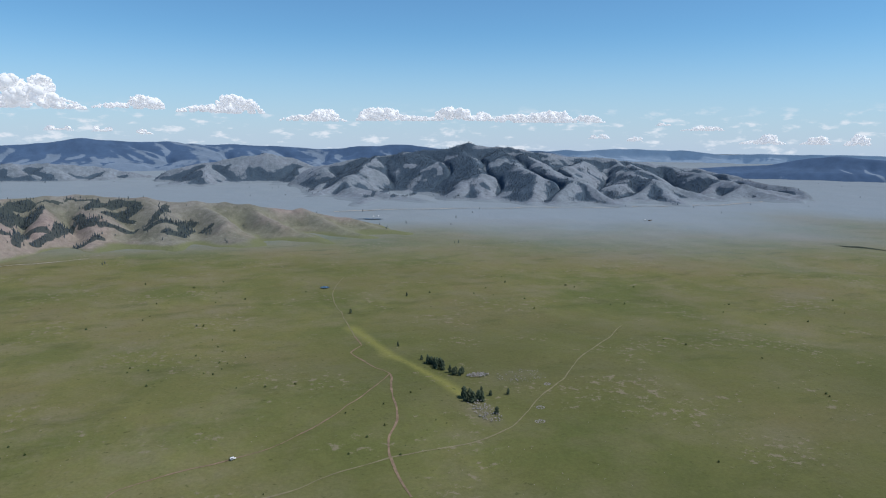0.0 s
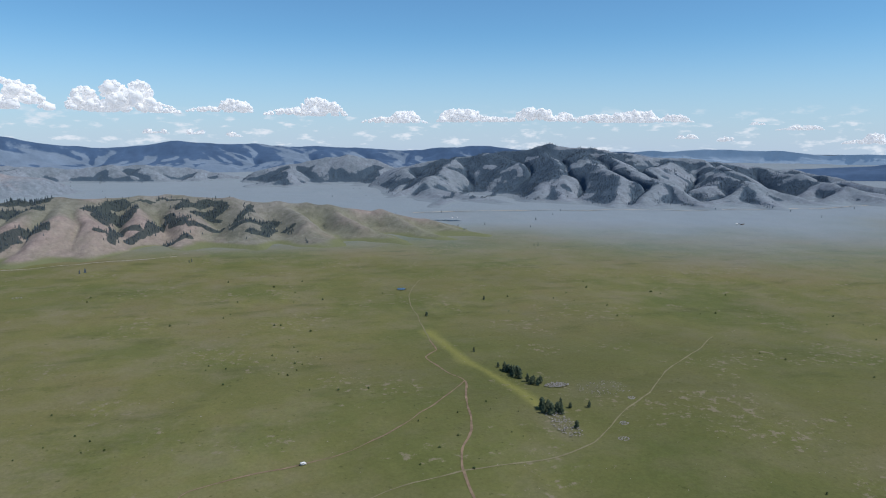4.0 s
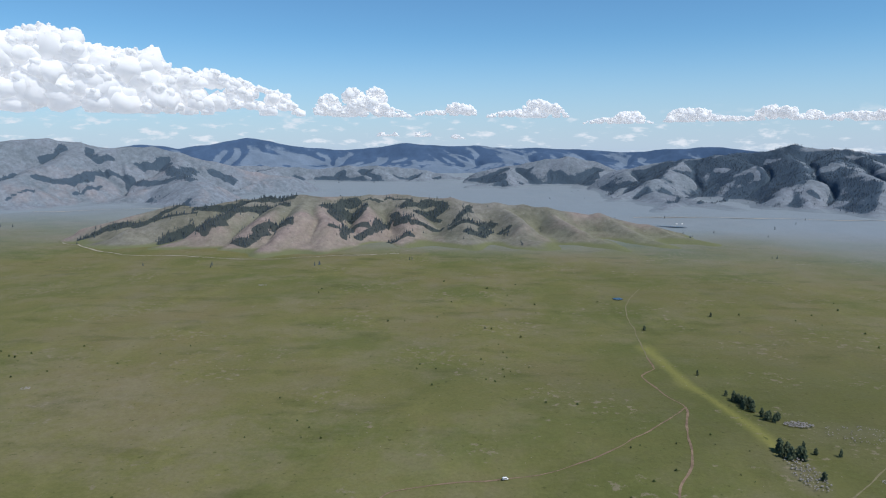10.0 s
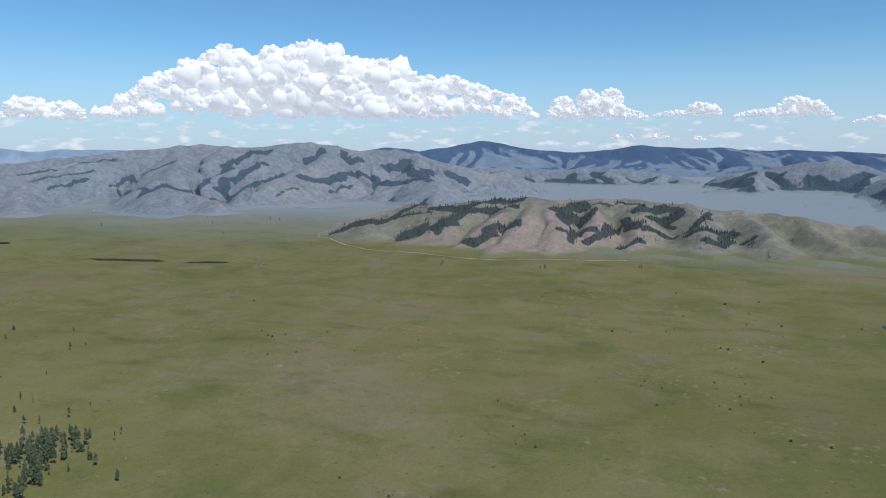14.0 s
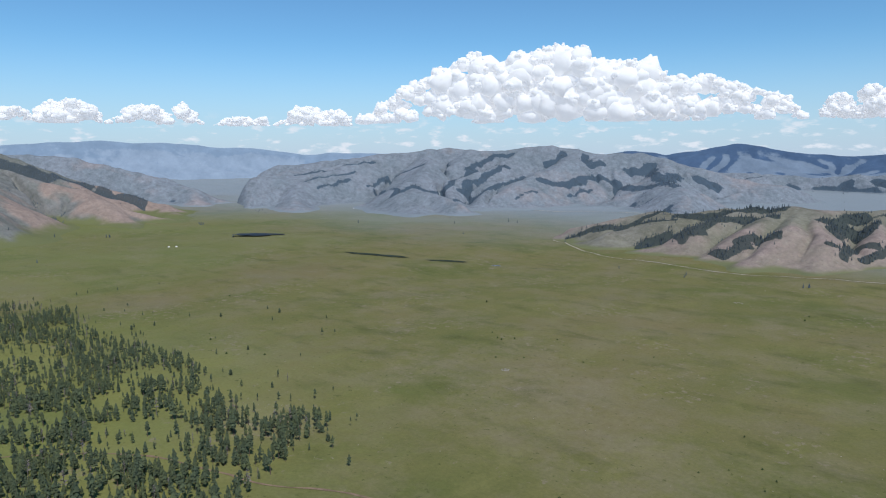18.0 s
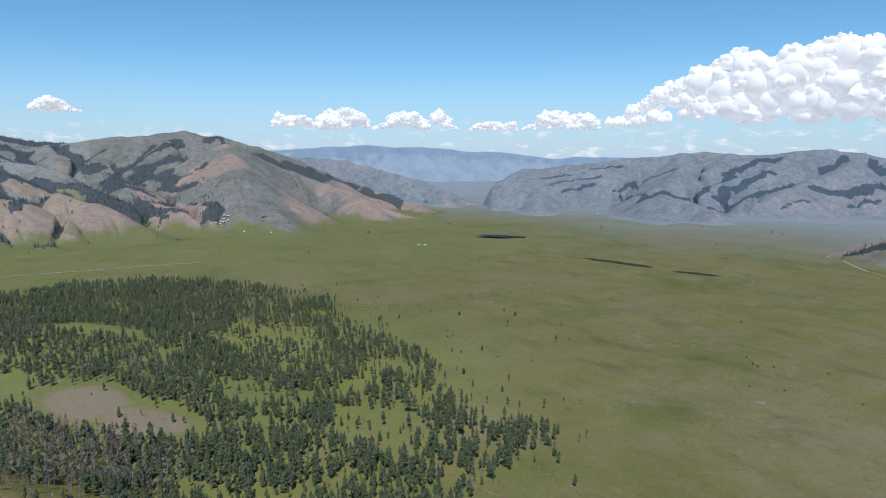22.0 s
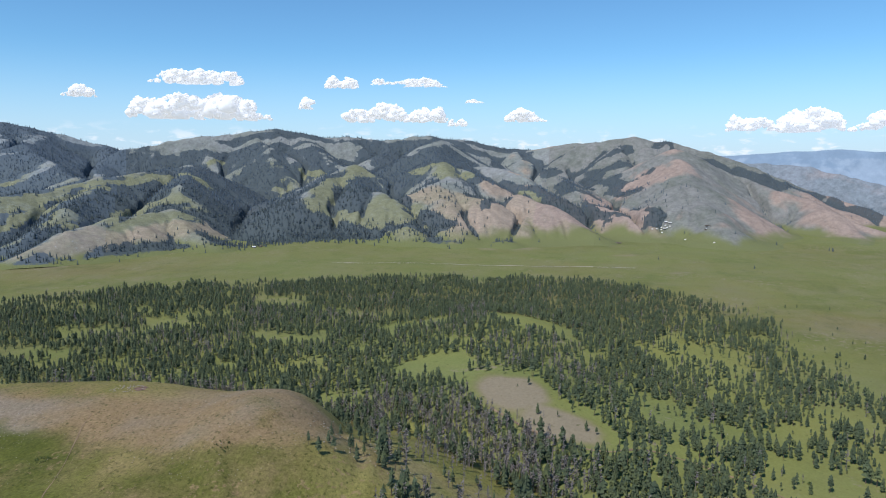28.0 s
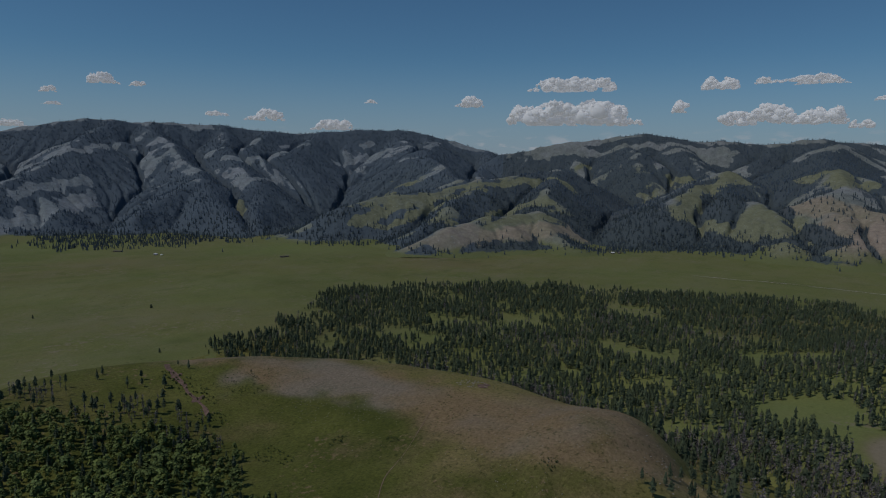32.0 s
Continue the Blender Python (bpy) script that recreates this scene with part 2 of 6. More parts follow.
def mountain_skin(name, grass, rock, pink, wood, foot):
    """Thin grass over stone; attributes tell where woods stand, where red scree shows and where the foot meets the plain."""
    m, t, b = nodes_of(name)
    g = mix(t, ramp(t, tex(t, 0.006, 9, 0.7), [(0.42, (0, 0, 0)), (0.60, (0.85, 0.85, 0.85))]), grass, rock)
    g = mix(t, ramp(t, tex(t, 0.016, 9, 0.75), [(0.50, (0, 0, 0)), (0.68, (0.7, 0.7, 0.7))]), g, tuple(c * 0.70 for c in grass))
    red = maths(t, "ADD", attr(t, "scree"), maths(t, "MULTIPLY_ADD", tex(t, 0.014, 8, 0.75), 1.1, -0.58))
    g = mix(t, ramp(t, red, [(0.22, (0, 0, 0)), (0.62, (0.9, 0.9, 0.9))]), g, pink)
    g = mix(t, ramp(t, maths(t, "ADD", attr(t, "lush"), maths(t, "MULTIPLY_ADD", tex(t, 0.012, 8, 0.72), 0.9, -0.46)), [(0.15, (0, 0, 0)), (0.8, (0.95, 0.95, 0.95))]), g, (0.170, 0.176, 0.108))
    # outcrops and rills
    g = mix(t, ramp(t, tex(t, 0.07, 7, 0.75), [(0.60, (0, 0, 0)), (0.70, (0.6, 0.6, 0.6))]), g, tuple(min(1, c * 1.25) for c in rock))
    g = mix(t, ramp(t, tex(t, 0.13, 5, 0.7), [(0.60, (0, 0, 0)), (0.68, (0.4, 0.4, 0.4))]), g, tuple(c * 0.55 for c in grass))
    g = mix(t, ramp(t, tex(t, 0.11, 5, 0.7, stretch=(1.0, 1.0, 0.4)), [(0.61, (0, 0, 0)), (0.68, (0.45, 0.45, 0.45))]), g, tuple(min(1, c * 1.35) for c in rock))
    g = mix(t, 1.0, g, ramp(t, tex(t, 0.045, 8, 0.78), [(0.3, (0.66, 0.66, 0.66)), (0.7, (1.28, 1.28, 1.28))]), "MULTIPLY")
    g = mix(t, attr(t, "foot"), g, foot)
    w = ramp(t, maths(t, "ADD", attr(t, "woods"), maths(t, "MULTIPLY_ADD", tex(t, 0.034, 8, 0.8), 1.9, -0.98)), [(0.42, (0, 0, 0)), (0.62, (0.9, 0.9, 0.9))])
    c = mix(t, w, g, wood)
    t.links.new(c, b.inputs["Base Color"])
    b.inputs["Roughness"].default_value = 0.95
    bump(t, b, tex(t, 0.03, 8, 0.72), 0.55, 9.0)
    return m


def plain_paint(name, colour, rough=0.8, vary=0.25, scale=1.5, metal=0.0):
    m, t, b = nodes_of(name)
    lo, hi = tuple(c * (1 - vary) for c in colour), tuple(min(1, c * (1 + vary)) for c in colour)
    c = ramp(t, tex(t, scale, 5, 0.65), [(0.3, lo), (0.7, hi)])
    t.links.new(c, b.inputs["Base Color"])
    b.inputs["Roughness"].default_value, b.inputs["Metallic"].default_value = rough, metal
    return m


def foliage(name, colour, vary=0.3):
    """Needles: each tree of its own tone, lighter and darker tufts within."""
    m, t, b = nodes_of(name)
    lo, hi = tuple(c * (1 - vary) for c in colour), tuple(c * (1 + vary) for c in colour)
    g = t.nodes.new("ShaderNodeNewGeometry")
    o = t.nodes.new("ShaderNodeObjectInfo")
    a = ramp(t, g.outputs["Random Per Island"], [(0.0, lo), (1.0, hi)])
    c = mix(t, 0.35, a, ramp(t, o.outputs["Random"], [(0.0, lo), (1.0, hi)]))
    c = mix(t, 1.0, c, ramp(t, tex(t, 0.9, 3, 0.7), [(0.3, (0.75, 0.75, 0.75)), (0.7, (1.2, 1.2, 1.2))]), "MULTIPLY")
    c = mix(t, 1.0, c, ramp(t, tex(t, 0.11, 3, 0.6), [(0.34, (0.78, 0.84, 0.92)), (0.5, (1.0, 1.0, 1.0)), (0.66, (1.28, 1.20, 0.95))]), "MULTIPLY")
    t.links.new(c, b.inputs["Base Color"])
    b.inputs["Roughness"].default_value = 0.8
    return m


# here the gravel tone is the painted blue-grey haze of the far plain
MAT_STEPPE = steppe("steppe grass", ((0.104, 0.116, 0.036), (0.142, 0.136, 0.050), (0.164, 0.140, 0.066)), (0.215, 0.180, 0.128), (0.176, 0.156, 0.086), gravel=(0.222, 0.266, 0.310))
MAT_HILL = steppe("hill grass", ((0.074, 0.082, 0.020), (0.108, 0.098, 0.030), (0.146, 0.114, 0.048)), (0.215, 0.150, 0.086), (0.160, 0.122, 0.058), 2.4, (0.066, 0.077, 0.014), (0.205, 0.178, 0.150), (0.52, 1.44))
MAT_NEAR_HILL = mountain_skin("stony hill", (0.162, 0.158, 0.126), (0.220, 0.208, 0.192), (0.275, 0.218, 0.200), (0.036, 0.050, 0.052), (0.148, 0.158, 0.080))
# bluish grass, rock and wood tones: distance haze painted into the colour
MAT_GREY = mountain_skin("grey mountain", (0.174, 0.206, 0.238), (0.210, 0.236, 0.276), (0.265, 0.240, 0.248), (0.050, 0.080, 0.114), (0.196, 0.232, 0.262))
MAT_GREEN = mountain_skin("green mountain", (0.186, 0.202, 0.190), (0.226, 0.236, 0.244), (0.30, 0.238, 0.190), (0.054, 0.072, 0.088), (0.138, 0.152, 0.062))
# paler and bluer than the green skin, with haze mixed into its tones
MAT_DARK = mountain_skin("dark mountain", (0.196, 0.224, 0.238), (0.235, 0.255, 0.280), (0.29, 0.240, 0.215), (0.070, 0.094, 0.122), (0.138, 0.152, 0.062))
MAT_ROCKY = mountain_skin("rocky mountain", (0.152, 0.162, 0.148), (0.208, 0.206, 0.206), (0.29, 0.222, 0.192), (0.050, 0.066, 0.078), (0.140, 0.152, 0.066))
MAT_NEEDLE = foliage("pine needles", (0.066, 0.084, 0.048), 0.30)
# distance haze is put into both far needle colours as a bluish tint
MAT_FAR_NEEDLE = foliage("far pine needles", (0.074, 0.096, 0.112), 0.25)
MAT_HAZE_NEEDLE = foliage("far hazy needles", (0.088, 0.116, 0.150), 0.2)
MAT_BARK = plain_paint("bark", (0.12, 0.09, 0.07), 0.9, 0.3, 2.0)
MAT_DEAD = plain_paint("dead wood", (0.178, 0.158, 0.150), 0.9, 0.3, 2.0)


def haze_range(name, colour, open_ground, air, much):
    """A range so far off that it is a backdrop: haze put in as blue emission, over blue-tinted forest and bald slopes.
    """
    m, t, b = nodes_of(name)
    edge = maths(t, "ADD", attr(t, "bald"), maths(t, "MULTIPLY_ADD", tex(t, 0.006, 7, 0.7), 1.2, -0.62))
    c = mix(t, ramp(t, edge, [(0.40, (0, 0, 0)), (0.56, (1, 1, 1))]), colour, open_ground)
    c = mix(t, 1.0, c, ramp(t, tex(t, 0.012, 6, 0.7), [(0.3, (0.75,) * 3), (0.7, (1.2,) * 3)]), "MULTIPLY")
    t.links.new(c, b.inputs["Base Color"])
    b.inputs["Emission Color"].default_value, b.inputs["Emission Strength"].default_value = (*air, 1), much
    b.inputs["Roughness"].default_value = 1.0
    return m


# both ranges glow faintly blue in place of haze
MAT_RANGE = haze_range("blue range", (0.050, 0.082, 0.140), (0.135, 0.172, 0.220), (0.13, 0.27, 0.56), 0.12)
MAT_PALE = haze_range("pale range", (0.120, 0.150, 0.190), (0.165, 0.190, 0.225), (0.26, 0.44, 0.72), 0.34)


# ---------------------------------------------------------------- meshes
def mesh_object(name, verts, faces, material, smooth=True, parent=None, label=""):
    me = bpy.data.meshes.new(name)
    verts, faces = np.asarray(verts, np.float32), np.asarray(faces, np.int32)
    n = faces.shape[1]
    me.vertices.add(len(verts))
    me.vertices.foreach_set("co", verts.ravel())
    me.loops.add(faces.size)
    me.loops.foreach_set("vertex_index", faces.ravel())
    me.polygons.add(len(faces))
    me.polygons.foreach_set("loop_start", np.arange(0, faces.size, n, dtype=np.int32))
    me.polygons.foreach_set("loop_total", np.full(len(faces), n, np.int32))
    me.polygons.foreach_set("use_smooth", np.full(len(faces), smooth, bool))
    me.update(calc_edges=True)
    me.materials.append(material)
    ob = new(name, me)
    if parent:
        ob.parent = parent
    if label:
        tagged(ob, label)
    return ob


def add_attr(ob, name, values):
    a = ob.data.attributes.new(name, "FLOAT", "POINT")
    a.data.foreach_set("value", np.asarray(values, np.float32).ravel())


def grid_faces(na, nb, wrap=False):
    i, j = np.meshgrid(np.arange(na if wrap else na - 1), np.arange(nb - 1), indexing="ij")
    i2 = (i + 1) % na
    return np.stack([i * nb + j, i * nb + j + 1, i2 * nb + j + 1, i2 * nb + j], -1).reshape(-1, 4)


class Patch:
    """A piece of hilly country on a fan of bearings (degrees from +y towards -x) and distances from the middle."""

    def __init__(self, az, r, height):
        self.az, self.r = np.asarray(az, float), np.asarray(r, float)
        A, R = np.meshgrid(np.radians(self.az), self.r, indexing="ij")
        self.X, self.Y = -np.sin(A) * R, np.cos(A) * R
        self.Z = height(self.X, self.Y)
        self.slopes()

    def slopes(self):
        A, R = np.meshgrid(np.radians(self.az), self.r, indexing="ij")
        gx = np.gradient(self.Z, axis=1) / np.gradient(R, axis=1)
        ga = np.gradient(self.Z, axis=0) / (np.gradient(A, axis=0) * np.maximum(R, 1))
        rx, ry, tx, ty = -np.sin(A), np.cos(A), -np.cos(A), -np.sin(A)
        self.nx, self.ny = -(gx * rx + ga * tx), -(gx * ry + ga * ty)

    def sample(self, values, x, y):
        az, r = np.degrees(np.arctan2(-x, y)), np.hypot(x, y)
        fi = np.interp(az, self.az, np.arange(len(self.az)))
        fj = np.interp(r, self.r, np.arange(len(self.r)))
        i, j = np.minimum(fi.astype(int), len(self.az) - 2), np.minimum(fj.astype(int), len(self.r) - 2)
        u, v = fi - i, fj - j
        return (values[i, j] * (1 - u) * (1 - v) + values[i + 1, j] * u * (1 - v) + values[i, j + 1] * (1 - u) * v + values[i + 1, j + 1] * u * v)

    def build(self, name, material, lo=-400.0, hi=400.0, **attrs):
        """The part of the patch between two bearings, as one mesh."""
        i = np.where((self.az > lo - 0.06) & (self.az < hi + 0.06))[0]
        i = slice(i[0], i[-1] + 1)
        x, y, z = draw_in(self.X[i], self.Y[i], self.Z[i])
        ob = mesh_object(name, np.stack([x, y, z], -1).reshape(-1, 3), grid_faces(*x.shape), material)
        for k, v in attrs.items():
            add_attr(ob, k, np.broadcast_to(v, self.X.shape)[i])
        return ob


SX, SY = -math.sin(radians(SHADOW_AZ)), math.cos(radians(SHADOW_AZ))


def tree_cloud(name, x, y, z, tall, material, sides=5, wide=0.17):
    """Far trees, joined: each a ragged spire of two stacked cones."""
    n = len(x)
    if not n:
        return None
    rng = np.random.default_rng(7)
    ang = np.linspace(0, 2 * np.pi, sides, endpoint=False)
    tiers = ((0.10, 0.62, 1.0), (0.40, 1.0, 0.68))
    verts, faces = [], []
    per = (sides + 1) * len(tiers)
    spin = rng.uniform(0, 6.28, n)
    for k, (lo, hi, w) in enumerate(tiers):
        rag = rng.uniform(0.7, 1.3, (n, sides))
        rad = tall[:, None] * wide * w * rag
        ring = np.stack([x[:, None] + rad * np.cos(ang + spin[:, None]), y[:, None] + rad * np.sin(ang + spin[:, None]),
                         z[:, None] + tall[:, None] * (lo + rng.uniform(-0.06, 0.06, (n, sides)))], -1)
        tip = np.stack([x + rng.uniform(-0.03, 0.03, n) * tall, y, z + tall * hi], -1)[:, None]
        verts.append(np.concatenate([ring, tip], 1))
        for s in range(sides):
            faces.append(np.array([k * (sides + 1) + s, k * (sides + 1) + (s + 1) % sides, k * (sides + 1) + sides]))
    V = np.concatenate(verts, 1).reshape(-1, 3)
    F = (np.array(faces)[None] + (np.arange(n) * per)[:, None, None]).reshape(-1, 3)
    return mesh_object(name, V, F, material, smooth=False)


# ---------------------------------------------------------------- ground
def line_distance(x, y, pts):
    best = np.full(np.shape(x), 1e9)
    for (x0, y0), (x1, y1) in zip(pts, pts[1:]):
        dx, dy = x1 - x0, y1 - y0
        t = np.clip(((x - x0) * dx + (y - y0) * dy) / (dx * dx + dy * dy), 0, 1)
        best = np.minimum(best, np.hypot(x - x0 - t * dx, y - y0 - t * dy))
    return best


def build_ground():
    az = np.concatenate([np.arange(-70, 172, 0.25), np.arange(172, 290, 2.0)])
    r = np.concatenate([[0.0], np.arange(0, 400, 20.0)[1:], 400 * (20000 / 400) ** np.linspace(0, 1, 300)])
    A, R = np.meshgrid(np.radians(az), r, indexing="ij")
    X, Y = -np.sin(A) * R, np.cos(A) * R
    Z = plain(X, Y)
    west = np.where(Y > -200, step(-700, -1500, X + 0.35 * Y), step(-300, -900, X + 0.5 * Y))
    lush = np.clip(0.62 * west + 0.3 * fbm(X, Y, 500, 21) - 0.1, 0, 0.85) * step(3400, 2400, R)
    lush = np.maximum(lush, np.clip(knoll(X, Y, -800, 60, 480, 520, 0, 0.8, 4), 0, 1))
    lush = np.maximum(lush, 0.45 * np.clip(fbm(X, Y, 260, 22, 4) - 0.45, 0, 1))
    glade = knoll(X, Y, -800, 60, 480, 520, 0, 1.0, 4) * np.clip(0.20 + 0.40 * fbm(X, Y, 120, 24), 0, 0.6)
    glade = np.maximum(glade, np.maximum(knoll(X, Y, -575, 30, 95, 48, 34, 0.45, 4), knoll(X, Y, -957, 105, 30, 50, 0, 0.5, 4)))
    gold = np.clip(1.0 - line_distance(X, Y, [(205, 900), (218, 760), (243, 660), (250, 600)]) / (6 + 13 * smooth_noise(X / 40, Y / 40, 5)), 0, 1) * 0.8
    gold = np.maximum(gold, glade)
    # mask of the painted haze, stronger with distance
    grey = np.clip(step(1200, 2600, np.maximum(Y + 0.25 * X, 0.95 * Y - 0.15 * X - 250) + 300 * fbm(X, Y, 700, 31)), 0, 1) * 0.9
    wav = 10 * fbm(X, Y, 30, 26)
    bare = np.maximum(knoll(X + wav, Y, -700, 98, 52, 32, 30, 1.0, 6), knoll(X + wav, Y, -634, 142, 42, 28, 50, 1.0, 6))
    gold = gold * (1 - np.minimum(bare * 1.3, 1))
    stony = np.maximum(knoll(X, Y, 250, 570, 16, 40, 0, 0.8), np.maximum(knoll(X, Y, 320, 645, 40, 22, 0, 0.6), knoll(X, Y, -530, 425, 70, 45, 20, 0.7)))
    earth = np.maximum(np.clip(0.45 * fbm(X * 0.6, Y, 330, 43, 5), 0, 0.42) * (1 - lush), np.maximum(bare * 0.95, stony))
    for cx, cy, rx, ry, turn in ((-2040, 60, 26, 60, 10), (-2010, -40, 30, 34, 0), (-1900, 330, 20, 46, 15), (-1620, 420, 16, 40, 10), (-1500, -1010, 40, 26, 30), (-1760, -900, 30, 60, 20)):
        tan = knoll(X + wav, Y, cx, cy, rx, ry, turn, 0.62, 4)
        earth, lush = np.maximum(earth, tan), lush * (1 - 0.8 * tan)
    lush = lush * (1 - np.minimum(bare * 1.3, 1))
    deep = np.clip(0.6 * step(-60, 420, X + 0.15 * Y + 90 * fbm(X, Y, 300, 52)) * step(1500, 700, R) + 0.25 * fbm(X, Y, 240, 53, 4) - 0.05, 0, 0.7)
    x, y, z = draw_in(X, Y, Z)
    V = np.stack([x, y, z], -1).reshape(-1, 3)
    F = grid_faces(len(az), len(r), wrap=True)
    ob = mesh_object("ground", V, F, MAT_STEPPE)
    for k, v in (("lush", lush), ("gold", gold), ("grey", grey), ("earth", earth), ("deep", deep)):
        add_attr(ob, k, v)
    return tagged(ob, "wide flat green steppe with patchy short grass", "ground", kind="structure")


build_ground()

hill_x, hill_y = np.meshgrid(np.linspace(-700, -130, 190), np.linspace(-640, 330, 290), indexing="ij")
hz = bald_hill(hill_x, hill_y)
hill = mesh_object("grassy_hill", np.stack([hill_x, hill_y, hz - 0.3], -1).reshape(-1, 3), grid_faces(190, 290), MAT_HILL)
wob = 26 * fbm(hill_x, hill_y, 80, 45) + 12 * fbm(hill_x, hill_y, 22, 48, 3)
upper = step(-396, -426, hill_x + wob + 0.06 * (hill_y + 200))
north = step(-175, -80, hill_y + 1.6 * wob)
rim = step(-20, 20, 0.9 * wob + 18 - (bald_hill(hill_x, hill_y) - 56)) * step(-470, -500, hill_x)
lichen = np.maximum(knoll(hill_x + wob * 0.5, hill_y, -428, -238, 40, 48, 0, 1.0, 6), np.maximum(knoll(hill_x + wob * 0.5, hill_y, -400, -325, 16, 22, 0, 1.0, 4), knoll(hill_x + wob * 0.5, hill_y, -455, -290, 24, 40, 20, 0.8, 4)))
for key, val in (("lush", np.clip(0.9 - 0.95 * upper - 0.75 * north + 0.55 * fbm(hill_x, hill_y, 35, 46), 0, 0.9)),
                 ("gold", np.clip(np.maximum(rim * 0.4, 0.22 * (1 - upper) * (0.5 + fbm(hill_x, hill_y, 55, 44))) + 0.5 * step(-5, 35, hill_y + 0.6 * wob), 0, 0.6)),
                 ("grey", np.clip(upper * (1 - rim) * (lichen * 0.62 + 0.10 + 0.25 * fbm(hill_x, hill_y, 26, 47)) , 0, 0.6)),
                 ("earth", np.clip(upper * (1 - rim) * (0.55 + 0.45 * fbm(hill_x, hill_y, 40, 41)) + 0.6 * north * step(20, -20, hill_y + 0.5 * wob) * (0.7 + 0.5 * fbm(hill_x, hill_y, 45, 50)) + 0.2 * fbm(hill_x, hill_y, 24, 49), 0, 0.7))):
    add_attr(hill, key, val)
tagged(hill, "rounded bald hill with dry brown and green grass", "hill", kind="structure")


# ---------------------------------------------------------------- mountains
WOODS = []
WX, WY = -math.sin(radians(78)), math.cos(radians(78))     # the shady side, where woods grow


def blur(Z, n):
    """A box blur, n cells to each side."""
    for axis in (0, 1):
        pad = [(0, 0), (0, 0)]
        pad[axis] = (n + 1, n)
        c = np.cumsum(np.pad(Z, pad, mode="edge"), axis=axis)
        Z = (np.take(c, np.arange(2 * n + 1, c.shape[axis]), axis) - np.take(c, np.arange(0, c.shape[axis] - 2 * n - 1), axis)) / (2 * n + 1)
    return Z


def erode(p, seed, depth, rounds=4, drops=0, steps=70, stride=11.0):
    """Rain runs down the slopes of a patch and cuts branching gullies."""
    q = np.random.default_rng(seed)
    na, nr = p.Z.shape
    drops = drops or na * nr // 9
    wide = np.broadcast_to(p.r * math.radians(abs(p.az[1] - p.az[0])), (na, nr))
    deep = p.r[1] - p.r[0]
    for k in range(rounds):
        Z = p.Z
        ga, gr = np.gradient(Z, axis=0) / wide, np.gradient(Z, axis=1) / deep
        i, j = q.uniform(1, na - 2, drops), q.uniform(1, nr - 2, drops)
        vi, vj = np.zeros(drops), np.zeros(drops)
        passed = np.zeros(na * nr)
        for n in range(steps):
            a, b = i.astype(int), j.astype(int)
            si, sj = -ga[a, b], -gr[a, b]
            keep = (Z[a, b] > 3) & (np.hypot(si, sj) > 0.02)
            vi, vj = 0.45 * vi + si, 0.45 * vj + sj
            long = np.hypot(vi, vj) + 1e-6
            vi, vj = vi / long, vj / long
            passed += np.bincount((a * nr + b)[keep], minlength=na * nr)
            i = np.clip(i + np.where(keep, vi * stride / wide[a, b], 0), 1, na - 2)
            j = np.clip(j + np.where(keep, vj * stride / deep, 0), 1, nr - 2)
        worn = np.minimum(np.log1p(blur(passed.reshape(na, nr), 1) / 6.0), 2.1)
        p.Z = Z - depth / rounds * worn * step(4, 60, Z) + 0.25 * (blur(Z, 1) - Z)
    p.slopes()


def by_bearing(value, bearing):
    """A number, or (bearing, number) pairs between which it changes gradually."""
    return value if np.isscalar(value) else np.interp(bearing, [v[0] for v in value], [v[1] for v in value])


def ridge_net(crest, base, gap, seed, lean=0.0, extra=(), auto=True):
    rng = random.Random(seed)
    return [(a, b, 1.35) for a, b in zip(crest, crest[1:])] + (spurs(crest, base, gap, rng, 0.35, lean) if auto else []) + [(a, b, 1.0) for a, b in extra]


